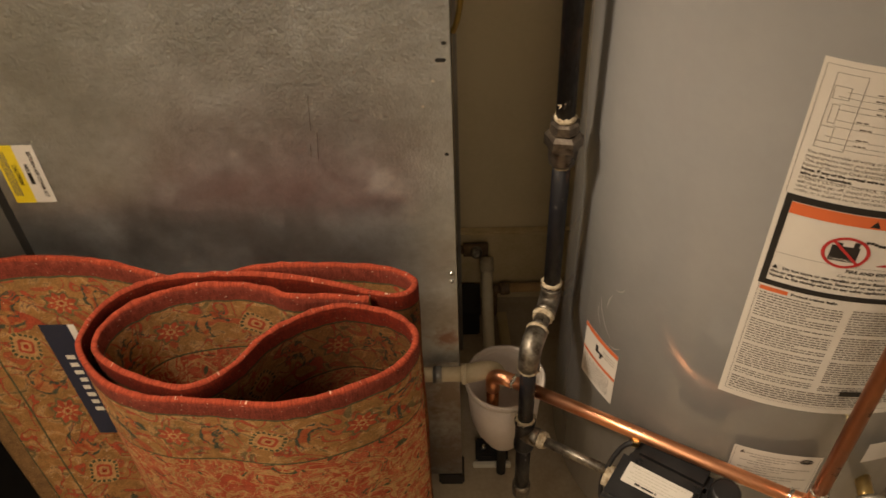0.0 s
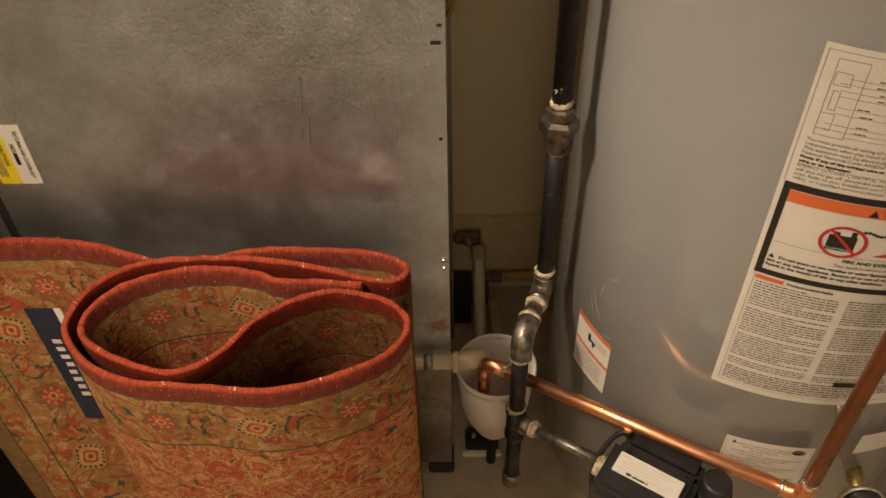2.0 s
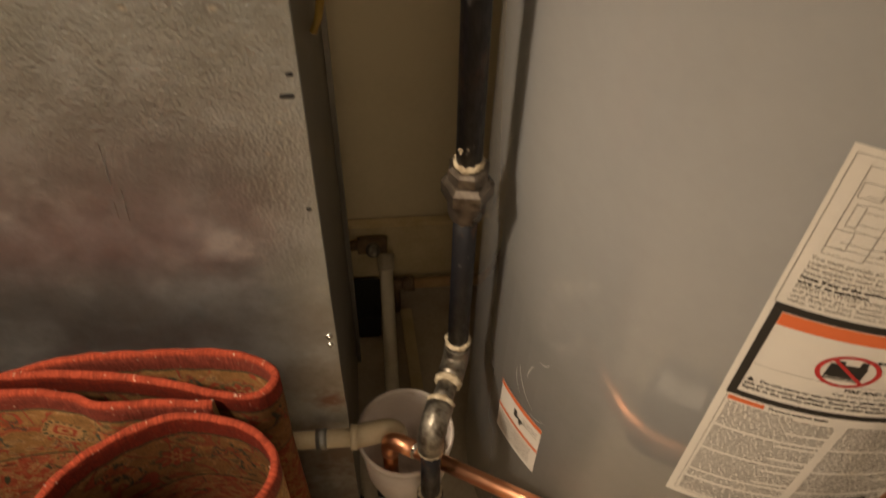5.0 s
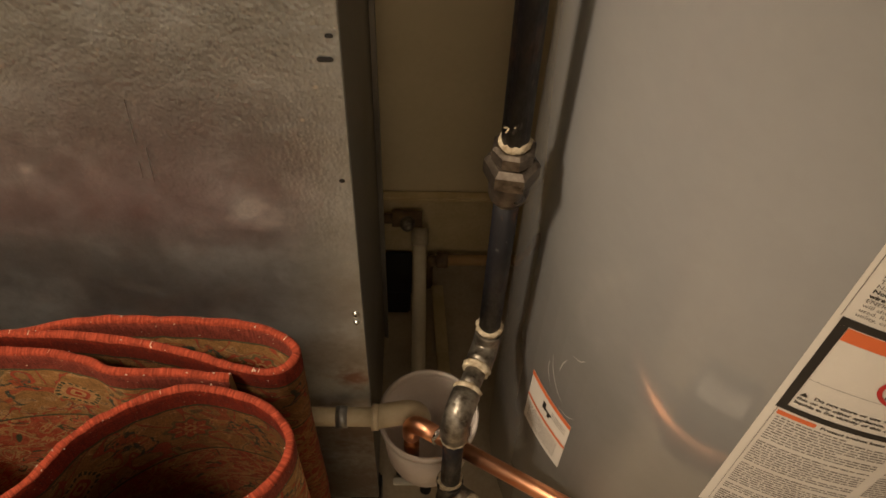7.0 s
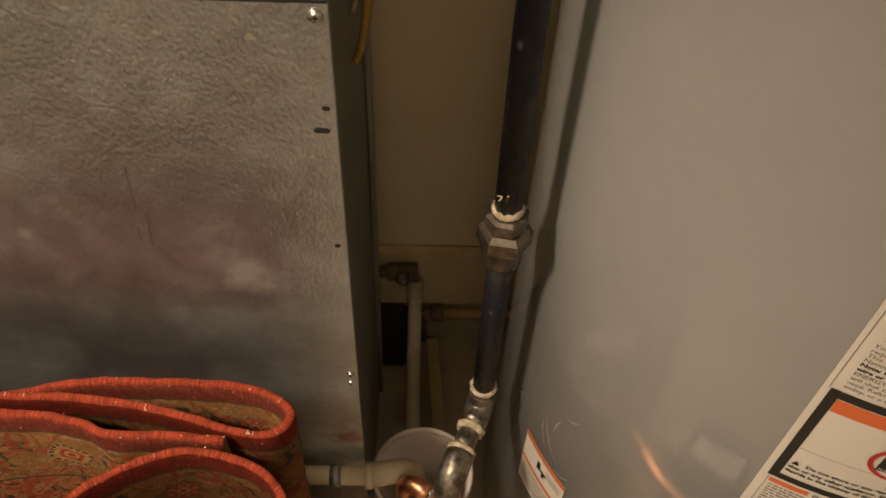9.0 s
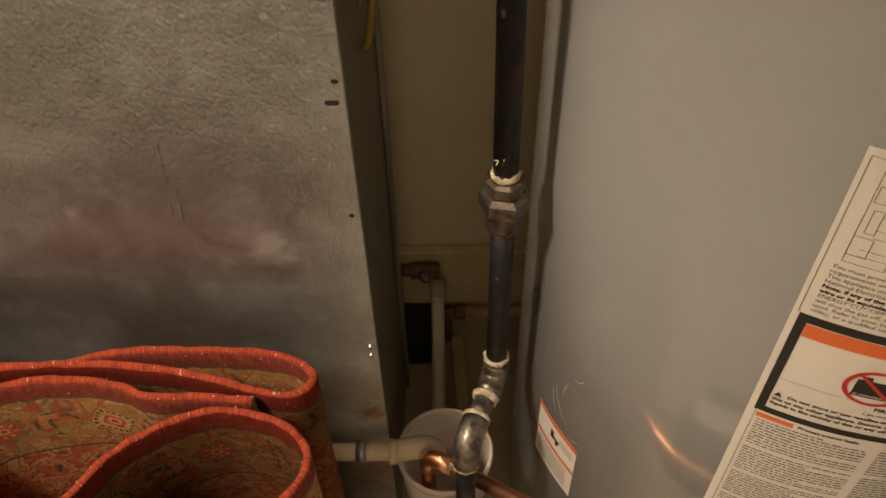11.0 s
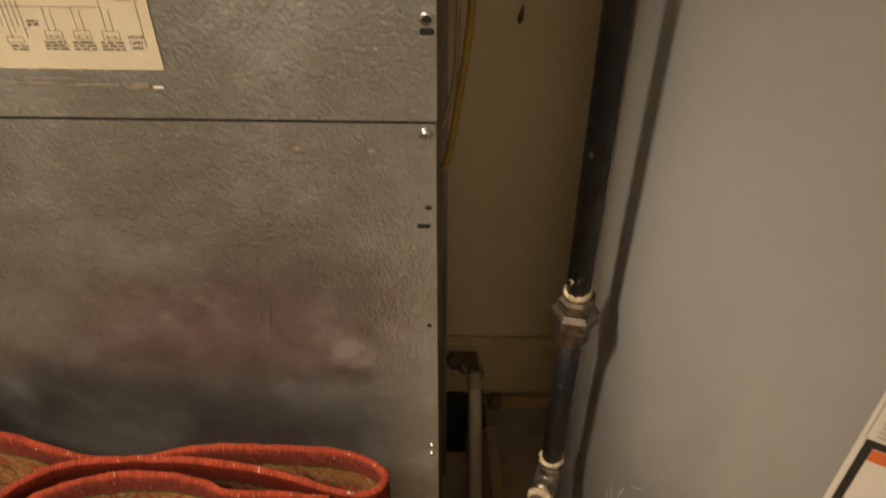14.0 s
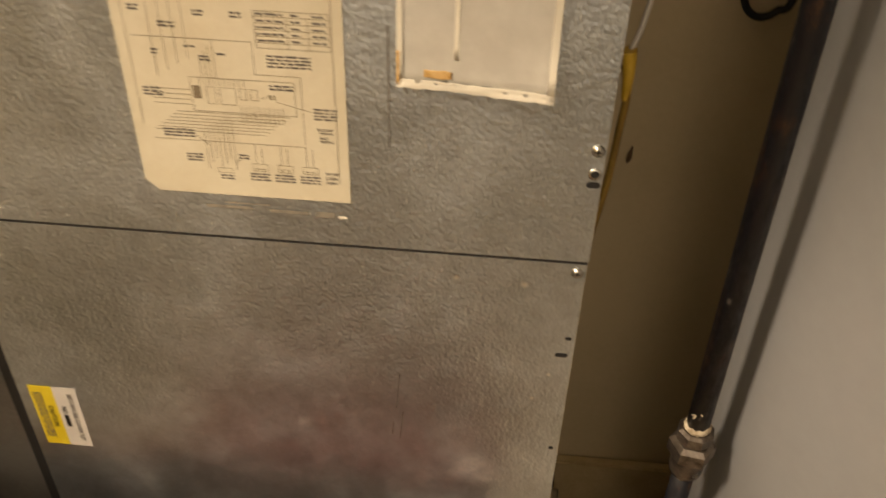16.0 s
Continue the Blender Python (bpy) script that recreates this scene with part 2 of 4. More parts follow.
SCUFF = worn("pale_rub_mark", (0.40, 0.39, 0.37), (0.48, 0.47, 0.44), 0.45, 0, 80.0, 200.0, 0)
IRON = black_iron()
BROWN_IRON = worn("worn_brown_iron", (0.06, 0.046, 0.035), (0.26, 0.22, 0.18), 0.36, 0.8, 45.0, 200.0, 0.3)
CAST = worn("bare_cast_iron", (0.07, 0.055, 0.04), (0.33, 0.30, 0.25), 0.38, 0.8, 60.0, 200.0, 0.3)
SEAL = worn("thread_sealant", (0.26, 0.19, 0.11), (0.68, 0.59, 0.43), 0.7, 0, 110.0)
COPPER = worn("copper_tube", (0.91, 0.41, 0.22), (0.95, 0.49, 0.29), 0.36, 1.0, 18.0, 200.0, 0.05, 0.06)
COPPER_DULL = worn("dull_copper", (0.36, 0.13, 0.05), (0.50, 0.20, 0.09), 0.36, 1.0, 24.0)
PVC = worn("aged_pvc", (0.50, 0.40, 0.25), (0.62, 0.53, 0.36), 0.5, 0, 20.0)
BROWN_PIPE = worn("brown_stained_pipe", (0.40, 0.24, 0.10), (0.52, 0.34, 0.16), 0.6, 0, 30.0)
RUSTY = worn("rusty_fitting", (0.10, 0.060, 0.032), (0.26, 0.17, 0.09), 0.6, 0.3, 40.0)
PVC_PALE = worn("cream_pvc", (0.70, 0.61, 0.44), (0.80, 0.72, 0.55), 0.5, 0, 20.0)
PVC_OLD = worn("grimy_pvc", (0.34, 0.27, 0.16), (0.50, 0.42, 0.28), 0.6, 0, 30.0)
WHITE_PLASTIC = worn("white_plastic", (0.70, 0.61, 0.54), (0.80, 0.72, 0.65), 0.42, 0, 15.0)
BLACK_PLASTIC = worn("black_plastic", (0.014, 0.014, 0.015), (0.025, 0.025, 0.026), 0.38, 0, 20.0)
PAPER = worn("label_paper", (0.70, 0.66, 0.60), (0.74, 0.70, 0.64), 0.5, 0, 10.0, 100.0, 0)
CREAM_PAPER = worn("yellowed_paper", (0.60, 0.53, 0.38), (0.66, 0.60, 0.45), 0.6, 0, 12.0, 100.0, 0)
SCRATCH = worn("dark_scratch", (0.06, 0.055, 0.05), (0.16, 0.15, 0.14), 0.7, 0, 120.0, 400.0, 0)
PALE_INK = material("pale_grey_ink", (0.34, 0.31, 0.27), 0.6)
INK = material("black_ink", (0.02, 0.018, 0.016), 0.55)
GREY_INK = material("grey_ink", (0.16, 0.14, 0.12), 0.6)
ORANGE = material("orange_ink", (0.72, 0.16, 0.05), 0.5)
RED = material("red_ink", (0.50, 0.03, 0.03), 0.5)
YELLOW = worn("yellow_label", (0.80, 0.62, 0.02), (0.86, 0.70, 0.05), 0.5, 0, 20.0, 100.0, 0)
DARK = worn("dark_gap", (0.012, 0.011, 0.010), (0.02, 0.018, 0.016), 0.8)
SCREW = worn("zinc_screw", (0.55, 0.53, 0.48), (0.7, 0.68, 0.62), 0.3, 1.0, 90.0)
FAINT_INK = material("faint_ink", (0.21, 0.165, 0.105), 0.6)
RESIDUE = worn("tape_residue", (0.30, 0.29, 0.26), (0.50, 0.45, 0.36), 0.5, 0.6, 90.0)
LINT = worn("pale_lint", (0.50, 0.36, 0.27), (0.64, 0.52, 0.42), 0.95, 0, 90.0)
NAVY = worn("navy_woven", (0.012, 0.014, 0.03), (0.02, 0.022, 0.045), 0.9, 0, 60.0, 400.0, 0.2)
BRASS = worn("brass", (0.62, 0.46, 0.18), (0.72, 0.56, 0.26), 0.35, 1.0, 40.0)
FILM = worn("cloudy_film", (0.56, 0.53, 0.46), (0.68, 0.65, 0.57), 0.20, 0, 16.0, 60.0, 0.3, 0.08)
FILM_EDGE = worn("cream_film_edge", (0.80, 0.74, 0.60), (0.86, 0.81, 0.68), 0.35, 0, 20.0)
OCHRE_STAIN = worn("ochre_stain", (0.62, 0.36, 0.10), (0.72, 0.50, 0.22), 0.5, 0, 60.0)
CORD = worn("yellow_cable", (0.20, 0.12, 0.02), (0.32, 0.20, 0.03), 0.5, 0, 30.0)
CORD_YELLOW = worn("yellow_tape", (0.55, 0.34, 0.02), (0.68, 0.46, 0.05), 0.45, 0, 30.0)
CORD_WHITE_DULL = worn("dull_cord", (0.20, 0.15, 0.08), (0.30, 0.23, 0.13), 0.6, 0, 30.0)
CORD_WHITE = worn("pale_cable", (0.6, 0.56, 0.48), (0.7, 0.66, 0.58), 0.5, 0, 30.0)


def rug_cloth(name, gain, hem_low, hem_high):
    """Red binding, ochre border with rosettes, rust field with scrolls; u runs along the rug, v up its width."""
    m = material(name, (0.4, 0.1, 0.04), 0.95)
    m.node_tree.nodes["Principled BSDF"].inputs["Specular IOR Level"].default_value = 0.25
    n = Nodes(m)
    at = n.coords("UV")
    split = n.add("ShaderNodeSeparateXYZ")
    n.link(at, split.inputs[0])
    u, down = split.outputs[0], n.math("SUBTRACT", 0.76, split.outputs[1])
    end = n.math("SUBTRACT", u, 0.050)
    edge = n.math("MINIMUM", down, end)
    along = n.mix(n.math("LESS_THAN", down, end), n.math("ADD", split.outputs[1], 0.0), u)
    red, rust, ochre, gold = (0.30, 0.040, 0.018), (0.36, 0.075, 0.036), (0.32, 0.178, 0.066), (0.45, 0.280, 0.125)
    green, blue = (0.075, 0.085, 0.045), (0.04, 0.05, 0.06)
    wave = n.noise(at, 17.0, 1.5, 0.5, 1.3)
    wave2 = n.noise(at, 27.0, 1.5, 0.5, 1.8)
    patch = n.noise(at, 17.0, 2.0, 0.5, 0.8)
    grain = n.noise(at, 420.0, 2.0, 0.6)

    def contour(value, level, width):
        return n.span(n.math("ABSOLUTE", n.math("SUBTRACT", value, level)), width * 0.6, width, 1.0, 0.0)

    wave3 = n.noise(at, 24.0, 2.0, 0.5, 1.5)
    field = n.mix(n.span(patch, 0.44, 0.50), rust, (0.40, 0.115, 0.058))
    field = n.mix(contour(wave3, 0.50, 0.036), field, gold)
    field = n.mix(contour(wave2, 0.47, 0.030), field, (0.40, 0.22, 0.09))
    field = n.mix(n.span(wave3, 0.60, 0.62), field, gold)
    field = n.mix(contour(wave, 0.63, 0.008), field, green)
    field = n.mix(n.span(wave2, 0.66, 0.69), field, green)
    border = n.mix(n.span(wave2, 0.52, 0.56), ochre, gold)
    border = n.mix(n.span(patch, 0.50, 0.58, 0.0, 0.45), border, (0.22, 0.135, 0.05))
    border = n.mix(n.math("MULTIPLY", contour(wave, 0.47, 0.031), 0.55), border, green)
    border = n.mix(contour(wave, 0.47, 0.022), border, rust)
    border = n.mix(n.span(wave, 0.64, 0.66, 0.0, 0.75), border, rust)
    border = n.mix(n.span(wave2, 0.64, 0.69, 0.0, 0.7), border, green)
    border = n.mix(n.math("MULTIPLY", contour(wave2, 0.600, 0.010), 0.6), border, blue)

    def motif(base, period, shift, ring, petals, dotted=True):
        cell = n.math("MULTIPLY", n.math("SUBTRACT", n.math("FRACT", n.math("ADD", n.math("DIVIDE", along, period), shift)), 0.5), period)
        off = n.math("SUBTRACT", edge, 0.082)
        far = n.math("SQRT", n.math("ADD", n.math("MULTIPLY", cell, cell), n.math("MULTIPLY", n.math("MULTIPLY", off, off), 1.35)))
        turn = n.math("ARCTAN2", off, cell)
        far = n.math("MULTIPLY", far, n.math("ADD", 1.0, n.math("MULTIPLY", n.math("SINE", n.math("MULTIPLY", turn, petals)), 0.10 if dotted else 0.16)))
        dots = n.math("GREATER_THAN", n.math("SINE", n.math("MULTIPLY", turn, 18.0)), -0.45)
        base = n.mix(n.math("LESS_THAN", far, ring), base, gold if dotted else rust)
        if dotted:
            base = n.mix(n.math("MULTIPLY", n.math("LESS_THAN", n.math("ABSOLUTE", n.math("SUBTRACT", far, ring * 0.86)), ring * 0.10), dots), base, green)
        else:
            base = n.mix(contour(far, ring, ring * 0.14), base, (0.16, 0.13, 0.06))
            base = n.mix(n.math("MULTIPLY", n.math("LESS_THAN", far, ring * 0.85), n.math("GREATER_THAN", n.math("SINE", n.math("MULTIPLY", turn, 8.0)), 0.55)), base, gold)
        base = n.mix(n.math("LESS_THAN", far, ring * 0.52), base, rust)
        base = n.mix(n.math("LESS_THAN", far, ring * 0.34), base, gold)
        return n.mix(n.math("LESS_THAN", far, ring * 0.16), base, red)

    border = motif(border, 0.26, 0.15, 0.027, 4.0)
    border = motif(border, 0.26, 0.65, 0.023, 8.0, False)
    # curled leaves between the rosettes
    cell = n.math("MULTIPLY", n.math("SUBTRACT", n.math("FRACT", n.math("ADD", n.math("DIVIDE", along, 0.13), 0.3)), 0.5), 0.13)
    off = n.math("ADD", n.math("SUBTRACT", edge, 0.082), n.math("MULTIPLY", n.math("SUBTRACT", wave3, 0.5), 0.075))

    def ball(cx, cy):
        a, b = n.math("SUBTRACT", cell, cx), n.math("SUBTRACT", off, cy)
        return n.math("SQRT", n.math("ADD", n.math("MULTIPLY", a, a), n.math("MULTIPLY", b, b)))

    leaf = n.math("MAXIMUM", n.math("SUBTRACT", ball(0.0, 0.0), 0.027), n.math("SUBTRACT", 0.024, ball(0.013, 0.010)))
    border = n.mix(n.span(leaf, -0.0012, 0.0008, 0.85, 0.0), border, n.mix(n.span(wave2, 0.44, 0.52), (0.34, 0.075, 0.03), (0.40, 0.19, 0.075)))
    border = n.mix(n.math("MULTIPLY", contour(leaf, 0.0, 0.0030), n.span(n.noise(at, 60.0, 3.0, 0.7), 0.42, 0.50)), border, (0.06, 0.075, 0.055))
    cloth = n.mix(n.math("GREATER_THAN", edge, 0.138), border, field)
    for level in (0.0325, 0.1375):
        cloth = n.mix(contour(edge, level, 0.0022), cloth, green)
    ribs = n.noise(n.scaled(at, 1.0, 0.10, 1.0), 420.0, 3.0, 0.7)
    hem = n.mix(n.span(ribs, 0.35, 0.65), hem_low, hem_high)
    cloth = n.mix(n.math("LESS_THAN", down, 0.031), cloth, hem)
    # topmost edge a lighter red: the rim's highlight is in the colour
    cloth = n.mix(n.math("LESS_THAN", down, 0.0045), cloth, n.mix(n.span(ribs, 0.38, 0.62), (0.20, 0.032, 0.015), (0.33, 0.062, 0.032)))
    cloth = n.mix(n.math("LESS_THAN", u, 0.034), cloth, (0.21, 0.130, 0.058))
    cloth = n.mix(contour(u, 0.035, 0.0018), cloth, green)
    lint = n.noise(at, 260.0, 1.0, 0.5)
    cloth = n.mix(n.span(lint, 0.72, 0.76, 0.0, 0.7), cloth, (0.7, 0.6, 0.48))
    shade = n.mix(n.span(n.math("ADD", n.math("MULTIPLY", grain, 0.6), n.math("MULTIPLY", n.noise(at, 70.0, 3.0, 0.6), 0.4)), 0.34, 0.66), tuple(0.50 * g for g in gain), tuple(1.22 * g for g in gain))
    mul = n.add("ShaderNodeMix")
    mul.data_type, mul.blend_type = "RGBA", "MULTIPLY"
    mul.inputs["Factor"].default_value = 1.0
    n.link(cloth, mul.inputs[6])
    n.link(shade, mul.inputs[7])
    n.colour(mul.outputs[2])
    n.normal(n.bump(grain, 0.6, 0.002))
    return m


RUG = rug_cloth("rug_flat_back", (1.24, 1.13, 1.02), (0.135, 0.027, 0.017), (0.23, 0.052, 0.034))
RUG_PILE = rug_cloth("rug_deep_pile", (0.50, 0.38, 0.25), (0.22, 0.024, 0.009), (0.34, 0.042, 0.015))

# ---- the room ----
ROOM = (-1.6, 1.7, -1.5, 1.47, 2.45)
X0, X1, Y0, Y1, TOP = ROOM


def setting(name, bm, mat, label, category):
    return tagged(part(name, bm, mat), label, category, kind="structure")


setting("floor", box(X0 - 0.1, X1 + 0.1, Y0 - 0.1, Y1 + 0.1, -0.1, 0.0), CONCRETE, "bare tan concrete basement floor with brown stains", "floor")
setting("wall_north", box(X0, X1, Y1, Y1 + 0.1, 0, TOP), WALL, "tan painted basement wall behind the furnace", "wall")
# the other walls and the ceiling are unseen; their tones steer bounced light
setting("wall_south", box(X0, X1, Y0 - 0.1, Y0, 0, TOP), PLAIN_WALL, "unseen plain wall, pale to bounce light into the room", "wall")
# tan, so the left of the steel mirrors something darker
setting("wall_west", box(X0 - 0.1, X0, Y0 - 0.1, Y1 + 0.1, 0, TOP), WALL, "unseen plain side wall, tan to keep reflections dark", "wall")
setting("wall_east", box(X1, X1 + 0.1, Y0 - 0.1, Y1 + 0.1, 0, TOP), PLAIN_WALL, "unseen plain side wall, pale to bounce light", "wall")
setting("ceiling", box(X0 - 0.1, X1 + 0.1, Y0 - 0.1, Y1 + 0.1, TOP, TOP + 0.1), CEILING, "unseen plain ceiling, white to bounce light down", "ceiling")
setting("trim", box(-0.1, 0.75, 1.445, Y1 - 0.002, 0.085, 0.255, 0.004), BAND, "stained tan sill board along the wall's foot", "trim")


def rail(points, r, name, mat, parent, label=""):
    return part(name, tube(points, r), mat, parent, label)


# ---- furnace ----
FX0, FX1, FBACK = -0.645, 0.019, 1.27


def on_front(d):
    return lambda u, v, w: Vector((u, FY - d - w, v))


def furnace():
    ob = thing("furnace", "tall galvanized steel furnace cabinet with dull blotched panels", "furnace", at=(-0.31, 1.1, 0))
    ob.location = (0, 0, 0)
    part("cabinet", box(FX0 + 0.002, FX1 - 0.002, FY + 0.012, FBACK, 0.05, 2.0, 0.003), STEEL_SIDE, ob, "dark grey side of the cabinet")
    part("plinth", box(FX0 + 0.02, FX1 - 0.02, FY + 0.03, FBACK - 0.02, 0.0, 0.05), DARK, ob)
    low = part("lower_panel", panel(FX0, FX1, 0.05, 1.1885), STEEL, ob, "galvanized lower panel with scratches and pale blotches")
    high = part("upper_panel", panel(FX0, FX1 + 0.001, 1.192, 2.0), STEEL, ob, "galvanized upper panel with a pebbled surface")
    # near-black strip in the open seam; its colour stands for the shade
    part("gap_shade", box(FX0 + 0.001, FX1 - 0.001, FY + 0.0003, FY + 0.0115, 1.1886, 1.1919), DARK, ob, "black strip standing for the shade in the panel seam")
    part("foot", box(FX1 - 0.05, FX1 + 0.004, FY + 0.002, FY + 0.05, 0.0, 0.045, 0.004), BLACK_PLASTIC, ob, "black rubber foot")
    # likewise the shade of the gap on the left
    part("gap_shade", box(FX0 - 0.024, FX0 - 0.001, FY + 0.014, FBACK, 0.03, 2.0), DARK, ob)
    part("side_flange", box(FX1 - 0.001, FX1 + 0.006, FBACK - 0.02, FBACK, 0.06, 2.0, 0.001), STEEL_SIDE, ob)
    for x, z0, z1, lean in ((-0.176, 0.955, 1.012, -0.004), (-0.1720, 0.902, 0.951, -0.004), (-0.1815, 0.908, 0.932, -0.002)):
        part("scratch", laid(flat(-0.0005, 0.0005, z0, z1), lambda u, v, w: Vector((x + u - lean * (v - z0) / (z1 - z0), FY - 0.0008, v))), SCRATCH, low)
    part("scratch", laid(flat(-0.0007, 0.0007, 1.31, 1.43), lambda u, v, w: Vector((-0.180 + u, FY - 0.0008, v))), GREY_INK, high)
    part("tape_scrap", laid(flat(-0.232, -0.223, 1.2245, 1.2275), on_front(0.001)), FILM_EDGE, high)
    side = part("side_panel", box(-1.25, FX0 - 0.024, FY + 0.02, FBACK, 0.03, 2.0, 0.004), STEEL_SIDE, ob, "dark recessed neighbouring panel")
    return ob, low, high


def panel(x0, x1, z0, z1):
    bm = box(x0, x1, FY, FY + 0.011, z0, z1)
    bmesh.ops.bevel(bm, geom=[e for e in bm.edges if all(v.co.y < FY + 0.001 for v in e.verts) and abs(e.verts[0].co.z - e.verts[1].co.z) > 0.1], offset=0.0008, segments=2, affect="EDGES")
    return bm


furnace_ob, low_panel, high_panel = furnace()


def screw(x, z, parent, r=0.0065):
    s = part("screw", spun([(r, 0), (r, 0.001), (r * 0.55, 0.003), (r * 0.5, 0.0035)], (x, FY, z), (0, -1, 0), 16), SCREW, parent)
    part("screw_slot", laid(flat(-r * 0.45, r * 0.45, -0.0006, 0.0006, 1, flat(-0.0006, 0.0006, -r * 0.45, r * 0.45)), lambda u, v, w: Vector((x + u, FY - 0.0038, z + v))), DARK, s)


def hole(x, z, w, h, parent):
    bm = bmesh.new()
    loop = [bm.verts.new((x + (w - h) / 2 * (1 if math.cos(a) > 0 else -1) + h / 2 * math.cos(a), FY - 0.0006, z + h / 2 * math.sin(a))) for a in (2 * math.pi * (k + 0.5) / 20 for k in range(20))]
    bm.faces.new(loop)
    part("slot_hole", bm, DARK, parent)


screw(0.0095, 1.178, low_panel)
screw(0.012, 1.321, high_panel)
hole(0.012, 1.296, 0.008, 0.008, high_panel)
part("grommet", spun([(0.0042, 0.0), (0.0062, 0.0), (0.0062, 0.0010), (0.0042, 0.0014)], (0.012, FY - 0.0002, 1.296), (0, -1, 0), 20, caps=False), SCREW, high_panel)
hole(0.012, 1.284, 0.013, 0.007, high_panel)
hole(0.011, 1.087, 0.007, 0.005, low_panel)
hole(0.006, 1.062, 0.014, 0.006, low_panel)
hole(0.010, 0.908, 0.006, 0.006, low_panel)
screw(0.0105, 0.645, low_panel, 0.004)
screw(0.0105, 0.664, low_panel, 0.0045)


def wiring_sheet():
    ob = thing("wiring_sheet", "cream wiring diagram sheet glued to the furnace panel", "diagram")
    bm = bmesh.new()
    x0, x1, z0, z1 = -0.422, -0.2185, 1.244, 1.52
    loop = [bm.verts.new(p) for p in ((x0, z0 + 0.012, 0), (x0 + 0.013, z0, 0), (x1, z0, 0), (x1, z1, 0), (x0, z1, 0))]
    bm.faces.new(loop)
    part("paper", laid(bm, on_front(0.0012)), CREAM_PAPER, ob)
    ink, bars = bmesh.new(), bmesh.new()
    t = 0.0005

    def across(a0, a1, b, w=t):
        flat(x0 + a0 * (x1 - x0), x0 + a1 * (x1 - x0), z0 + b, z0 + b + w, 1, ink)

    def upright(a, b0, b1, w=t):
        flat(x0 + a * (x1 - x0), x0 + a * (x1 - x0) + w, z0 + b0, z0 + b1, 1, ink)

    def cell(a0, a1, b0, b1):
        across(a0, a1, b0), across(a0, a1, b1), upright(a0, b0, b1), upright(a1, b0, b1)

    def note(a, b, w, lines, seed):
        for k in range(lines):
            words(bars, x0 + a * (x1 - x0), x0 + (a + w) * (x1 - x0), z0 + b - 0.0033 * k, 0.0022, seed + k)

    upright(0.95, 0.022, 0.262), upright(0.05, 0.075, 0.262), across(0.05, 0.95, 0.262)
    cell(0.62, 0.94, 0.158, 0.192)
    for k in range(5):
        across(0.62, 0.94, 0.163 + 0.006 * k)
        note(0.63, 0.1645 + 0.006 * k, 0.12, 1, 30 + k), note(0.78, 0.1645 + 0.006 * k, 0.04, 1, 40 + k), note(0.87, 0.1645 + 0.006 * k, 0.06, 1, 50 + k)
    upright(0.76, 0.158, 0.186), upright(0.85, 0.158, 0.186)
    note(0.66, 0.150, 0.20, 4, 60)
    across(0.07, 0.60, 0.163), upright(0.60, 0.132, 0.163), across(0.60, 0.80, 0.132), upright(0.80, 0.060, 0.132), across(0.09, 0.80, 0.060)
    cell(0.30, 0.77, 0.092, 0.126)
    for k in range(10):
        upright(0.345 + 0.022 * k, 0.119, 0.126), upright(0.52 + 0.021 * k, 0.082, 0.100)
    cell(0.37, 0.41, 0.100, 0.117), cell(0.43, 0.50, 0.100, 0.117), cell(0.52, 0.55, 0.106, 0.117), cell(0.57, 0.60, 0.106, 0.117)
    flat(x0 + 0.31 * (x1 - x0), x0 + 0.345 * (x1 - x0), z0 + 0.105, z0 + 0.118, 1, ink)
    flat(x0 + 0.655 * (x1 - x0), x0 + 0.665 * (x1 - x0), z0 + 0.108, z0 + 0.113, 1, ink), flat(x0 + 0.675 * (x1 - x0), x0 + 0.683 * (x1 - x0), z0 + 0.108, z0 + 0.113, 1, ink)
    for k in range(7):
        across(0.10 + 0.02 * k, 0.62 + 0.02 * k, 0.070 + 0.0034 * k), upright(0.33 + 0.022 * k, 0.030 + 0.006 * (k % 3), 0.072 + 0.003 * k)
    for k in range(4):
        upright(0.36 + 0.021 * k, 0.126, 0.146 + 0.006 * k), across(0.12, 0.30, 0.098 + 0.005 * k), upright(0.16 + 0.05 * k, 0.126 + 0.006 * k, 0.20)
    for k, a in enumerate((0.54, 0.66, 0.78)):
        cell(a, a + 0.07, 0.030, 0.038), note(a - 0.015, 0.026, 0.098, 3, 70 + k), upright(a + 0.02, 0.038, 0.060), upright(a + 0.05, 0.038, 0.058)
        across(a + 0.018, a + 0.052, 0.0325 + 0.001 * (k % 2)), upright(a + 0.015, 0.0315, 0.0335, 0.0014), upright(a + 0.050, 0.0315, 0.0335, 0.0014)
    cell(0.37, 0.44, 0.026, 0.031)
    for a, b, w, k in ((0.14, 0.070, 0.15, 3), (0.23, 0.044, 0.08, 3), (0.48, 0.046, 0.05, 2), (0.85, 0.100, 0.11, 4), (0.66, 0.121, 0.11, 2), (0.08, 0.112, 0.09, 3), (0.20, 0.176, 0.08, 2),
                       (0.36, 0.188, 0.05, 2), (0.52, 0.188, 0.05, 2), (0.08, 0.190, 0.05, 2), (0.38, 0.022, 0.07, 2), (0.36, 0.146, 0.05, 2), (0.44, 0.149, 0.04, 1), (0.30, 0.155, 0.05, 1), (0.15, 0.150, 0.03, 2)):
        note(a, b, w, k, int(a * 1000 + b * 7000))
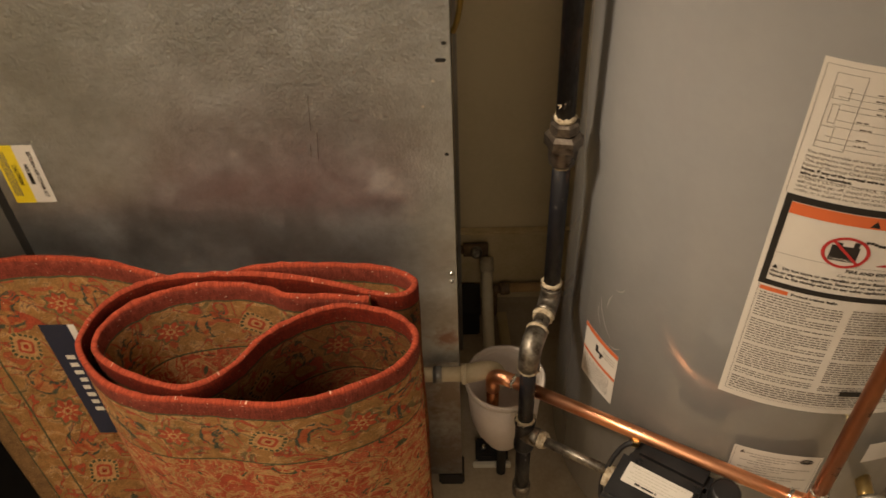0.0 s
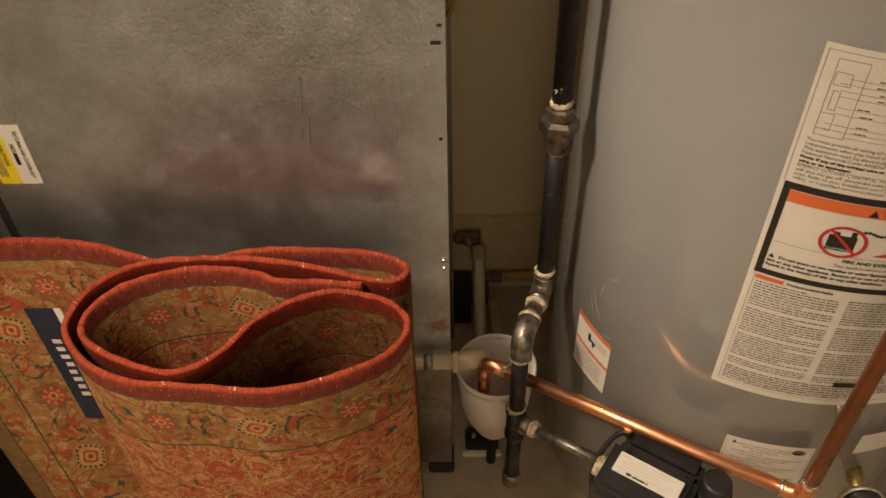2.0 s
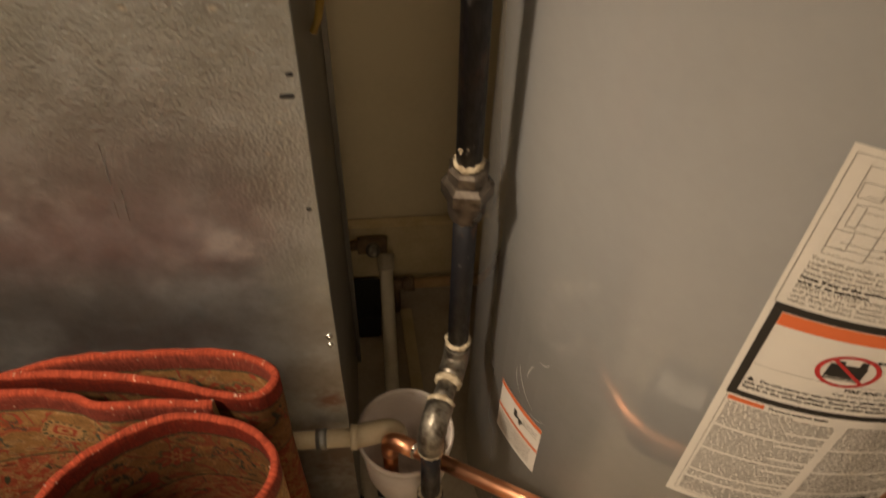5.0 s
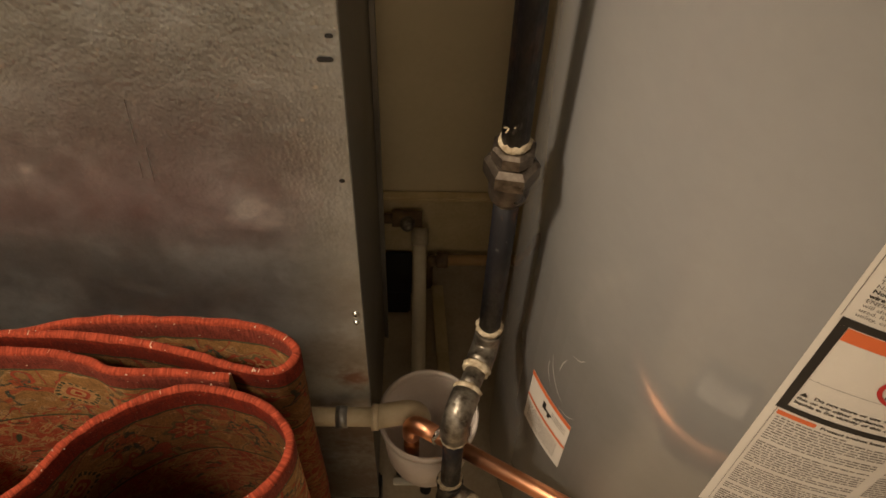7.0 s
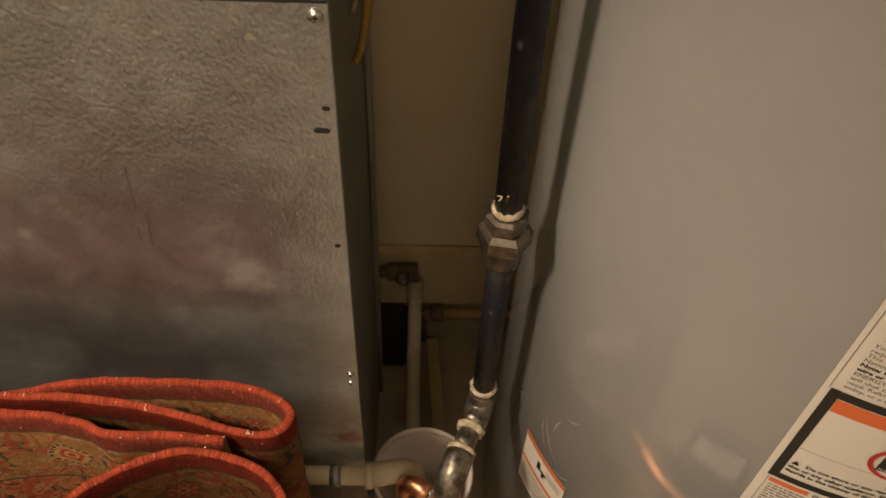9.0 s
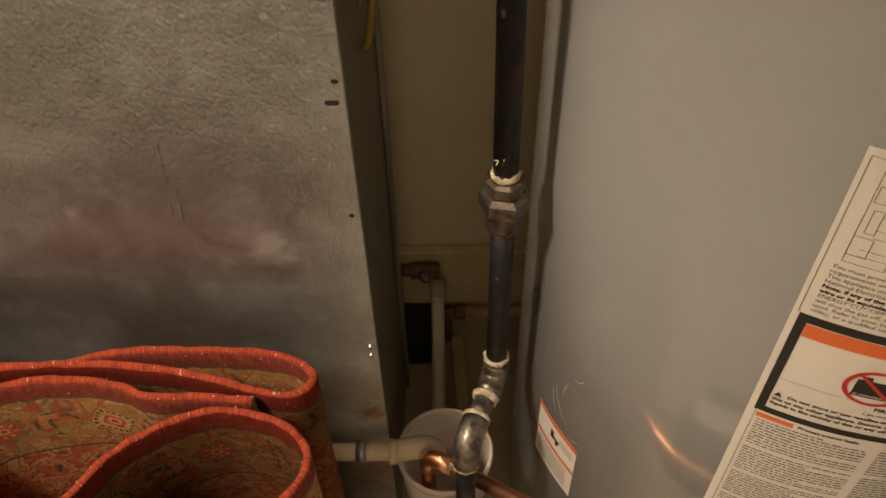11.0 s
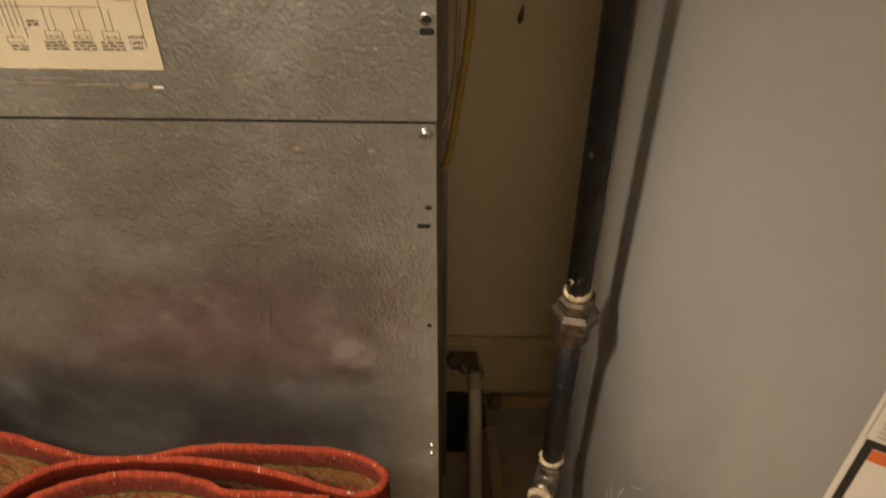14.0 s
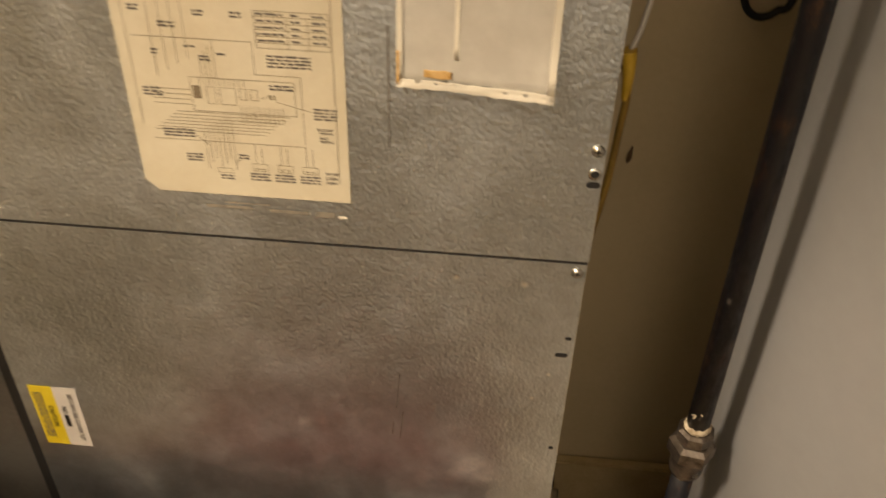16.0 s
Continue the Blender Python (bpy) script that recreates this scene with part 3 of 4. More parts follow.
    for a0, b0, a1, b1 in ((0.28, 0.068, 0.345, 0.056), (0.62, 0.108, 0.655, 0.112), (0.685, 0.106, 0.84, 0.098), (0.50, 0.044, 0.455, 0.038)):
        p, q = Vector((x0 + a0 * (x1 - x0), z0 + b0, 0)), Vector((x0 + a1 * (x1 - x0), z0 + b1, 0))
        s = (q - p).normalized().cross(Vector((0, 0, 1))) * t / 2
        ink.faces.new([ink.verts.new(v) for v in (p - s, q - s, q + s, p + s)])
    for k, text in enumerate(("UCOB", "L3484", "10/04")):
        part("lettering", laid(lettering(text, 0.0046, x0 + 0.885 * (x1 - x0), z0 + 0.031 - 0.0052 * k, weight=0.0001), on_front(0.0017)), GREY_INK, ob)
    for k, (text, a, b) in enumerate((("FACTORY", 0.86, 0.079), ("WIRING", 0.87, 0.0755), ("FIELD", 0.87, 0.070), ("WIRING", 0.87, 0.0665))):
        part("lettering", laid(lettering(text, 0.0034, x0 + a * (x1 - x0), z0 + b, weight=0.0001), on_front(0.0017)), GREY_INK, ob)
    for u0, u1, v0, v1 in ((-0.365, -0.318, 1.2275, 1.2310), (-0.300, -0.262, 1.2260, 1.2300), (-0.255, -0.236, 1.2240, 1.2310), (-0.345, -0.300, 1.2335, 1.2355)):
        part("tape_residue", laid(flat(u0, u1, v0, v1), on_front(0.0008)), RESIDUE, ob, "faint smear of old tape glue")
    part("circuit_drawing", laid(ink, on_front(0.0016)), FAINT_INK, ob, "thin printed circuit lines")
    part("print", laid(bars, on_front(0.0016)), GREY_INK, ob, "small dark print too fine to read")
    return ob


wiring_sheet()


def pouch():
    ob = thing("document_pouch", "clear plastic document pouch with stained cream edges", "pouch")
    def curl(u, v, w):
        low = max(0.0, 1 - (v - 1.376) / 0.05)
        right = max(0.0, (u + 0.172) / 0.138)
        ripple = 0.0012 * math.sin(u * 95) * math.sin(v * 60 + 1.0) + 0.0026 * low * math.sin(u * 170 + v * 210)
        return Vector((u, FY - 0.0025 - w - 0.010 * low * right * right - abs(ripple), v - 0.004 * right * low))

    def sheet(u0, u1, v0, v1, lift):
        bm = bmesh.new()
        rows = [[bm.verts.new((u0 + (u1 - u0) * i / 16, v0 + (v1 - v0) * k / 12, lift)) for i in range(17)] for k in range(13)]
        for a, b2 in zip(rows, rows[1:]):
            for i in range(16):
                bm.faces.new((a[i], a[i + 1], b2[i + 1], b2[i])).smooth = True
        made = bmesh.ops.extrude_face_region(bm, geom=bm.faces[:])
        for v in made["geom"]:
            if isinstance(v, bmesh.types.BMVert):
                v.co.z += 0.0012
        bmesh.ops.recalc_face_normals(bm, faces=bm.faces)
        return laid(bm, curl)

    part("sleeve", sheet(-0.172, -0.034, 1.376, 1.56, 0.0), FILM, ob, "cloudy glossy film over grey papers")
    part("bottom_seam", sheet(-0.172, -0.034, 1.376, 1.384, 0.0014), FILM_EDGE, ob, "cream welded seam")
    part("side_seam", sheet(-0.0405, -0.034, 1.384, 1.56, 0.0014), FILM_EDGE, ob, "cream welded seam")
    part("side_seam", sheet(-0.172, -0.167, 1.384, 1.56, 0.0014), FILM_EDGE, ob, "cream welded seam")
    part("crease", sheet(-0.1225, -0.1185, 1.405, 1.56, 0.0006), FILM_EDGE, ob, "pale crease")
    part("stain", sheet(-0.148, -0.124, 1.387, 1.394, 0.0014), OCHRE_STAIN, ob, "brown stain")
    part("stain", sheet(-0.172, -0.1695, 1.379, 1.41, 0.0028), OCHRE_STAIN, ob, "brown stain")
    return ob


pouch()


def caution_sticker():
    ob = thing("caution_sticker", "yellow and white caution sticker on the furnace panel", "sticker")
    part("yellow_half", laid(flat(-0.630, -0.600, 0.834, 0.941), on_front(0.001)), YELLOW, ob)
    part("white_half", laid(flat(-0.600, -0.570, 0.834, 0.941), on_front(0.001)), PAPER, ob)

    def turned(x):
        return lambda u, v, w: Vector((x + v, FY - 0.0016, 0.8875 - u))

    for text, size, x, weight in (("RETURN AIR COVER KIT", 0.0078, -0.5825, 0.00012), ("NO.", 0.0085, -0.5945, 0.0002)):
        part("lettering", laid(lettering(text, size, 0 if text != "NO." else -0.012, 0, align="CENTER", weight=weight), turned(x)), INK, ob)
    part("print", laid(words(bmesh.new(), -0.004, 0.018, 0, 0.006, 5), turned(-0.5945)), INK, ob)
    part("lettering", laid(lettering("CAUTION", 0.0085, 0, 0, align="CENTER", weight=0.0002), turned(-0.6115)), INK, ob)
    fine = bmesh.new()
    for k in range(4):
        words(fine, -0.042, 0.042, -0.003 * k, 0.0017, 90 + k)
    part("print", laid(fine, turned(-0.6165)), GREY_INK, ob)
    return ob


caution_sticker()

# ---- water heater ----
TX, TY, TR = 0.575, 1.035, 0.360


def on_tank(d, a0, z0):
    return lambda u, v, w: Vector((TX + (TR + d + w) * math.cos(a0 + u / TR), TY + (TR + d + w) * math.sin(a0 + u / TR), z0 + v))


def tank_angle(x, y):
    return math.atan2(y - TY, x - TX)


def water_heater():
    ob = thing("water_heater", "tall grey enamelled gas water heater tank", "water heater")
    part("tank", spun([(TR - 0.012, 0.085), (TR, 0.092), (TR, 1.72), (TR - 0.02, 1.75), (0.0, 1.76)], (TX, TY, 0), sides=96), TANK, ob)
    part("base", spun([(TR - 0.055, 0.0), (TR - 0.055, 0.088)], (TX, TY, 0), sides=64), BLACK_PLASTIC, ob, "black base ring")
    return ob


heater = water_heater()


def scuff(points, width):
    """A thin pale rub mark on the tank: (distance round it, height) pairs."""
    bm = bmesh.new()
    line = smooth_line([(u, v, 0) for u, v in points], 6)
    last = len(line) - 1
    pairs = []
    for i, p in enumerate(line):
        ahead = (line[min(i + 1, last)] - line[max(i - 1, 0)]).normalized()
        side = Vector((-ahead.y, ahead.x, 0)) * width / 2 * (0.15 + math.sin(math.pi * i / last))
        pairs.append((bm.verts.new(p - side), bm.verts.new(p + side)))
    for (a, b), (c, d) in zip(pairs, pairs[1:]):
        bm.faces.new((a, c, d, b))
    return laid(bm, on_tank(0.0006, tank_angle(0.2355, 0.914), 0.434))


for marks, width in ((((0.030, 0.215), (0.036, 0.190), (0.050, 0.165), (0.066, 0.150)), 0.0016), (((0.026, 0.200), (0.028, 0.175), (0.040, 0.150)), 0.0012), (((0.055, 0.245), (0.049, 0.225), (0.047, 0.205)), 0.0014),
                     (((0.062, 0.135), (0.078, 0.138), (0.090, 0.150)), 0.0016), (((0.060, 0.262), (0.072, 0.268), (0.080, 0.280)), 0.0013)):
    part("scuff", scuff(marks, width), SCUFF, heater, "thin pale rub mark")
WARN_A = tank_angle(0.400, 0.721)


def warning_label():
    ob = thing("warning_label", "large white printed warning label on the water heater tank", "label")
    high, wide = 0.560, 0.300
    place = on_tank(0.0013, WARN_A, 0.631)
    part("paper", laid(flat(-0.004, wide, 0, high, 48), on_tank(0.0007, WARN_A, 0.631)), PAPER, ob)
    for v0, v1, u0, u1 in ((0.372, 0.382, 0.002, wide), (0.233, 0.242, 0.002, wide), (0.242, 0.372, 0.002, 0.010)):
        part("black_frame", laid(flat(u0, u1, v0, v1, 40), place), INK, ob)
    part("orange_band", laid(flat(0.0105, wide, 0.354, 0.371, 40), place), ORANGE, ob)
    thin = bmesh.new()
    t = 0.0005
    for u0, u1, v0, v1 in ((0.004, 0.004 + t, 0.012, 0.233), (0.0, t, 0.382, 0.553), (0.0, wide, 0.553, 0.553 + t), (0.0105, wide, 0.290, 0.290 + t), (0.004, wide, 0.012, 0.012 + t), (0.010, wide, 0.4095, 0.4099)):
        flat(u0, u1, v0, v1, max(1, round((u1 - u0) / 0.01)), thin)
    # circuit drawing at the top
    for a0, a1, b0, b1 in ((0.012, 0.042, 0.452, 0.545), (0.014, 0.030, 0.515, 0.530), (0.017, 0.024, 0.485, 0.508), (0.012, 0.026, 0.460, 0.480), (0.128, 0.142, 0.494, 0.502)):
        for u0, u1, v0, v1 in ((a0, a1, b0, b0 + t), (a0, a1, b1, b1 + t), (a0, a0 + t, b0, b1), (a1, a1 + t, b0, b1)):
            flat(u0, u1, v0, v1, 3, thin)
    for u0, u1, v in ((0.028, 0.28, 0.525), (0.020, 0.28, 0.518), (0.024, 0.11, 0.510), (0.024, 0.11, 0.503), (0.024, 0.105, 0.490), (0.024, 0.25, 0.482), (0.020, 0.28, 0.468), (0.020, 0.27, 0.461), (0.040, 0.27, 0.455)):
        flat(u0, u1, v, v + t * 0.8, 14, thin)
    for u, v0, v1 in ((0.11, 0.494, 0.510), (0.105, 0.490, 0.503), (0.118, 0.518, 0.527), (0.122, 0.518, 0.527), (0.110, 0.452, 0.485), (0.114, 0.452, 0.485)):
        flat(u, u + t, v0, v1, 1, thin)
    part("rule_print", laid(thin, place), GREY_INK, ob)
    part("lettering", laid(lettering("WARNING", 0.0140, 0.113, 0.3575, weight=0.0005), on_tank(0.0019, WARN_A, 0.631)), INK, ob)
    part("lettering", laid(lettering("FIRE AND EXPLOSION HAZARD", 0.0075, 0.092, 0.2805, weight=0.0002), place), INK, ob)
    part("lettering", laid(lettering("Can result in serious injury or death", 0.0064, 0.085, 0.2722), place), INK, ob)
    part("lettering", laid(lettering("Do not store or use gasoline or other flammable vapors", 0.0066, 0.024, 0.2640, weight=0.0002), place), INK, ob)
    for u, v, s in ((0.098, 0.3565, 0.011), (0.012, 0.2640, 0.007)):
        bm = bmesh.new()
        bm.faces.new([bm.verts.new(p) for p in ((u, v, 0), (u + s, v, 0), (u + s / 2, v + s * 0.95, 0))])
        part("warning_triangle", laid(bm, on_tank(0.0019, WARN_A, 0.631)), INK, ob)
    # crossed-out fuel can and flame
    can = flat(0.067, 0.098, 0.298, 0.322, 4)
    flat(0.072, 0.078, 0.322, 0.327, 1, can), flat(0.090, 0.096, 0.322, 0.330, 1, can)
    part("fuel_can_sign", laid(can, place), INK, ob)
    spout = bmesh.new()
    for k in range(7):
        flat(0.097 + 0.0045 * k, 0.1008 + 0.0045 * k, 0.3285 + 0.002 * math.sin(k), 0.3325 + 0.002 * math.sin(k), 1, spout)
    part("spout_sign", laid(spout, place), INK, ob)
    ring = bmesh.new()
    outer = [[ring.verts.new((0.084 + r * math.cos(a), 0.3125 + r * math.sin(a) * 0.93, 0)) for a in (2 * math.pi * k / 48 for k in range(48))] for r in (0.0265, 0.0225)]
    for k in range(48):
        ring.faces.new((outer[0][k], outer[0][(k + 1) % 48], outer[1][(k + 1) % 48], outer[1][k]))
    slash = [Vector((0.067, 0.327, 0)), Vector((0.0695, 0.3295, 0)), Vector((0.1015, 0.298, 0)), Vector((0.099, 0.2955, 0))]
    ring.faces.new([ring.verts.new(p) for p in slash[::-1]])
    part("prohibition_sign", laid(ring, on_tank(0.0019, WARN_A, 0.631)), RED, ob)
    flame = bmesh.new()
    crest = [(0.122, 0.297), (0.135, 0.302), (0.142, 0.309), (0.148, 0.306), (0.152, 0.320), (0.160, 0.312), (0.166, 0.328), (0.174, 0.312), (0.182, 0.318), (0.190, 0.303), (0.202, 0.297)]
    for (a, b), (c2, d) in zip(crest, crest[1:]):
        flame.faces.new([flame.verts.new(p) for p in ((a, 0.2965, 0), (c2, 0.2965, 0), (c2, d, 0), (a, b + 0.0002, 0))])
    part("flame_sign", laid(flame, place), RED, ob)
    heavy, body = bmesh.new(), bmesh.new()
    for k, text in enumerate(("this or any other appliance. Storage of or use of gasoline in", "liquids in the vicinity of this or any other appliance")):
        part("lettering", laid(lettering(text, 0.0066, 0.012, 0.2565 - 0.0070 * k, weight=0.0002), place), INK, ob)
    part("lettering", laid(lettering("Protect against leaks", 0.0066, 0.044, 0.2238, weight=0.0002), place), INK, ob)
    part("lettering", laid(lettering("FLAMMABLES", 0.0044, 0.0685, 0.2995), on_tank(0.0016, WARN_A, 0.631)), PAPER, ob)
    for k, (text, weight) in enumerate((("You must provide all wiring of the proper size outside of the", 0), ("requirements when you install this wiring.", 0),
                                         ("This appliance must be electrically grounded in accordance", 0), ("National Electrical Code ANSI/NFPA No. 70 current edition", 0),
                                         ("Note: If any of the original wire as supplied with the appliance", 0.0002), ("wire or its equivalent.", 0.0002),
                                         ("ENERGY CUT-OFF CONTROL. This model is equipped with a", 0), ("will shut the gas off, should the outlet water temperature", 0),
                                         ("used. Refer to your Installation and Operating Manual.", 0), ("utility, or a qualified service technician.", 0))):
        part("lettering", laid(lettering(text, 0.0062, 0.008, 0.4425 - 0.0061 * k, weight=weight), place), INK if weight else GREY_INK, ob)
    for k, (u, v) in enumerate(((0.055, 0.5265), (0.055, 0.519), (0.060, 0.511), (0.060, 0.504), (0.045, 0.491), (0.050, 0.4825), (0.050, 0.469), (0.050, 0.4615))):
        words(body, u, u + 0.012, v + 0.0006, 0.0018, 130 + k)
    for k in range(3):
        words(heavy, 0.145, 0.18, 0.507 - 0.004 * k, 0.002, 140 + k)
    v, k = 0.217, 0
    while v > 0.050:
        if k % 11 != 10:
            words(body, 0.008, 0.112, v, 0.0022, 200 + k, 0.98 if k % 6 else 0.6)
            words(body, 0.120, 0.222, v - 0.002, 0.0022, 300 + k, 0.98 if (k + 3) % 7 else 0.7)
            words(body, 0.230, 0.292, v - 0.002, 0.0022, 400 + k, 0.98)
        v, k = v - 0.0047, k + 1
    for k in range(6):
        words(body, 0.008, 0.29, 0.042 - 0.005 * k, 0.0026, 500 + k, 0.97 if k < 4 else 0.6)
    part("heavy_print", laid(heavy, place), INK, ob)
    part("print", laid(body, place), GREY_INK, ob, "close lines of small dark print")
    part("red_tab", laid(flat(0.006, 0.040, 0.2225, 0.2295, 4), place), ORANGE, ob)
    part("maker_mark", laid(flat(0.150, 0.204, 0.043, 0.054, 8), on_tank(0.0019, WARN_A, 0.631)), INK, ob, "black oval maker's mark")
    return ob


warning_label()


def hazard_label():
    ob = thing("hazard_label", "small white label with orange bands on the tank", "label")
    a = tank_angle(0.2355, 0.914)
    part("paper", laid(flat(0, 0.090, 0, 0.129, 12), on_tank(0.0007, a, 0.434)), PAPER, ob)
    for v in (0.119, 0.062):
        part("orange_band", laid(flat(0, 0.090, v, v + (0.010 if v > 0.1 else 0.007), 12), on_tank(0.0013, a, 0.434)), ORANGE, ob)
    mark = flat(0.035, 0.042, 0.088, 0.106, 1)
    flat(0.042, 0.055, 0.090, 0.096, 1, mark), flat(0.047, 0.052, 0.082, 0.090, 1, mark)
    part("sign", laid(mark, on_tank(0.0013, a, 0.434)), INK, ob)
    fine = bmesh.new()
    for k in range(9):
        words(fine, 0.008, 0.080, 0.052 - 0.005 * k, 0.0022, 600 + k)
    for k in range(3):
        words(fine, 0.055, 0.085, 0.106 - 0.006 * k, 0.0022, 620 + k)
    part("print", laid(fine, on_tank(0.0013, a, 0.434)), PALE_INK, ob, "pale faded print")
    return ob


hazard_label()


def rating_plate():
    ob = thing("rating_plate", "white printed rating plate low on the heater tank", "label")
    part("paper", laid(flat(0.044, 0.174, -0.220, -0.114, 16), on_tank(0.0007, WARN_A, 0.631)), PAPER, ob)
    fine = bmesh.new()
    for k in range(13):
        words(fine, 0.058 + 0.012 * (k % 3), 0.165 - 0.02 * (k % 4), -0.128 - 0.0065 * k, 0.0024, 700 + k)
    flat(0.047, 0.0476, -0.216, -0.118, 1, fine), flat(0.1700, 0.1706, -0.216, -0.118, 1, fine)
    part("print", laid(fine, on_tank(0.0013, WARN_A, 0.631)), PALE_INK, ob, "faded small print")
    bm = bmesh.new()
    bm.faces.new([bm.verts.new((0.152 + 0.010 * math.cos(a), -0.128 + 0.0065 * math.sin(a), 0)) for a in (2 * math.pi * k / 24 for k in range(24))])
    tri = bmesh.new()
    tri.faces.new([tri.verts.new(p) for p in ((0.054, -0.129, 0), (0.062, -0.129, 0), (0.058, -0.121, 0))])
    part("warning_triangle", laid(tri, on_tank(0.0013, WARN_A, 0.631)), INK, ob)
    part("approval_mark", laid(bm, on_tank(0.0013, WARN_A, 0.631)), INK, ob)
    return ob


rating_plate()

# ---- gas pipe ----
GX, GY, GR = 0.173, 0.933, 0.0133
EX, EY, EZ = 0.132, 0.828, 0.595


def hexed(r, h0, h1, cham, centre, axis=(0, 0, 1), sides=6, turn=0.3):
    """A nut with chamfered corners."""
    bm = spun([(r * 0.8, h0), (r, h0 + cham), (r, h1 - cham), (r * 0.8, h1)], (0, 0, 0), sides=sides)
    for f in bm.faces:
        f.smooth = False
    q = Vector(axis).to_track_quat("Z", "Y").to_matrix().to_4x4() @ Matrix.Rotation(turn, 4, "Z")
    bm.transform(Matrix.Translation(centre) @ q)
    return bm


def sealant(centre, axis, r, seed, long=0.010):
    """A ragged ring of dried thread sealant."""
    rng = random.Random(seed)
    bm = spun([(r, -long / 2), (r + 0.0022, -long / 4), (r + 0.0026, 0), (r + 0.0018, long / 4), (r, long / 2)], (0, 0, 0), sides=28)
    for v in bm.verts:
        v.co += Vector((rng.uniform(-1, 1), rng.uniform(-1, 1), rng.uniform(-1, 1.4))) * 0.0013
    bm.transform(Matrix.Translation(centre) @ Vector(axis).to_track_quat("Z", "Y").to_matrix().to_4x4())
    return bm


def gas_pipe():
    ob = thing("gas_pipe", "black iron gas pipe with a union, elbows and a drip leg", "pipe")
    top, out = Vector((GX, GY, EZ)), Vector((EX, EY, EZ))
    way = (out - top).normalized()
    part("riser", tube([(GX, GY, 0.960), (GX - 0.016, GY, TOP)], GR, 28), IRON, ob, "black pipe with rust streaks and chipped paint")
    part("nipple", tube([(GX, GY, 0.630), (GX, GY, 0.905)], GR, 28), IRON, ob)
    union = part("union", hexed(0.0275, -0.016, 0.013, 0.006, (GX, GY, 0.930), sides=6, turn=0.9), BROWN_IRON, ob, "worn steel union nut")
    part("union_collar", hexed(0.0215, 0.0, 0.019, 0.003, (GX, GY, 0.943), sides=8, turn=0.2), BROWN_IRON, union)
    part("union_tail", spun([(0.0185, -0.042), (0.020, -0.036), (0.021, -0.014), (0.024, -0.010)], (GX, GY, 0.930), sides=28), BROWN_IRON, union)
    for z, s, r in ((0.966, 1, GR - 0.0004), (0.885, 2, GR - 0.0008), (0.636, 3, GR + 0.001)):
        part("thread_sealant", sealant((GX, GY, z), (0, 0, 1), r, s), SEAL, ob, "cream dried thread sealant")
    part("paint_chip", laid(flat(-0.006, 0.006, 0, 0.0016, 4, flat(-0.001, 0.0008, -0.006, 0.008)), lambda u, v, w: Vector((GX - 0.0085 + u * 0.86 + 0.4 * v, GY - 0.0104 - u * 0.5, 0.993 + v + 0.5 * u))), SEAL, ob)
    part("elbow", tube([(GX, GY, EZ + 0.034)] + arc(top, (GX, GY, 1), out, 0.026) + [top + way * 0.036], 0.0172, 24), CAST, ob, "bare cast elbow smeared with sealant")
    part("close_nipple", tube([top + way * 0.03, out - way * 0.03], GR, 24), CAST, ob)
    part("drop_elbow", tube([out - way * 0.036] + arc(out, top, (EX, EY, 0), 0.028) + [(EX, EY, EZ - 0.045)], 0.0178, 24), CAST, ob, "bare cast elbow smeared with sealant")
    for p, a, s in ((top + way * 0.040, way, 4), (out - way * 0.040, way, 5), (Vector((EX, EY, EZ - 0.047)), (0, 0, 1), 6), (Vector((EX, EY, 0.402)), (0, 0, 1), 7)):
        part("thread_sealant", sealant(p, a, GR + 0.0022, s), SEAL, ob, "cream dried thread sealant")
    part("drop", tube([(EX, EY, 0.385), (EX, EY, EZ - 0.03)], GR, 28), IRON, ob)
    part("tee", spun([(0.0180, 0.318), (0.0185, 0.322), (0.0185, 0.332), (0.0168, 0.336), (0.0168, 0.388), (0.0185, 0.392), (0.0185, 0.400), (0.018, 0.404)], (EX, EY, 0), sides=28), IRON, ob)
    part("drip_leg", tube([(EX, EY, 0.185), (EX, EY, 0.325)], GR, 28), IRON, ob)
    part("cap", spun([(0.012, 0.150), (0.0165, 0.156), (0.0172, 0.178), (0.0172, 0.188), (0.0145, 0.190)], (EX, EY, 0), sides=28), CAST, ob, "rusty end cap")
    a, b = Vector((EX, EY, 0.362)), Vector((0.268, 0.722, 0.400))
    side = (b - a).normalized()
    part("tee_branch", tube([a, a + side * 0.034], 0.0168, 24), CAST, ob)
    part("branch", tube([a + side * 0.03, b], 0.0085, 20), CAST, ob, "slim bare steel branch to the valve")
    part("thread_sealant", sealant(a + side * 0.038, side, 0.0125, 8, 0.016), SEAL, ob, "cream dried thread sealant")
    part("thread_sealant", sealant(b, side, 0.010, 9, 0.012), SEAL, ob, "cream dried thread sealant")
    return ob


gas_pipe()

# ---- copper discharge ----
CR = 0.0111


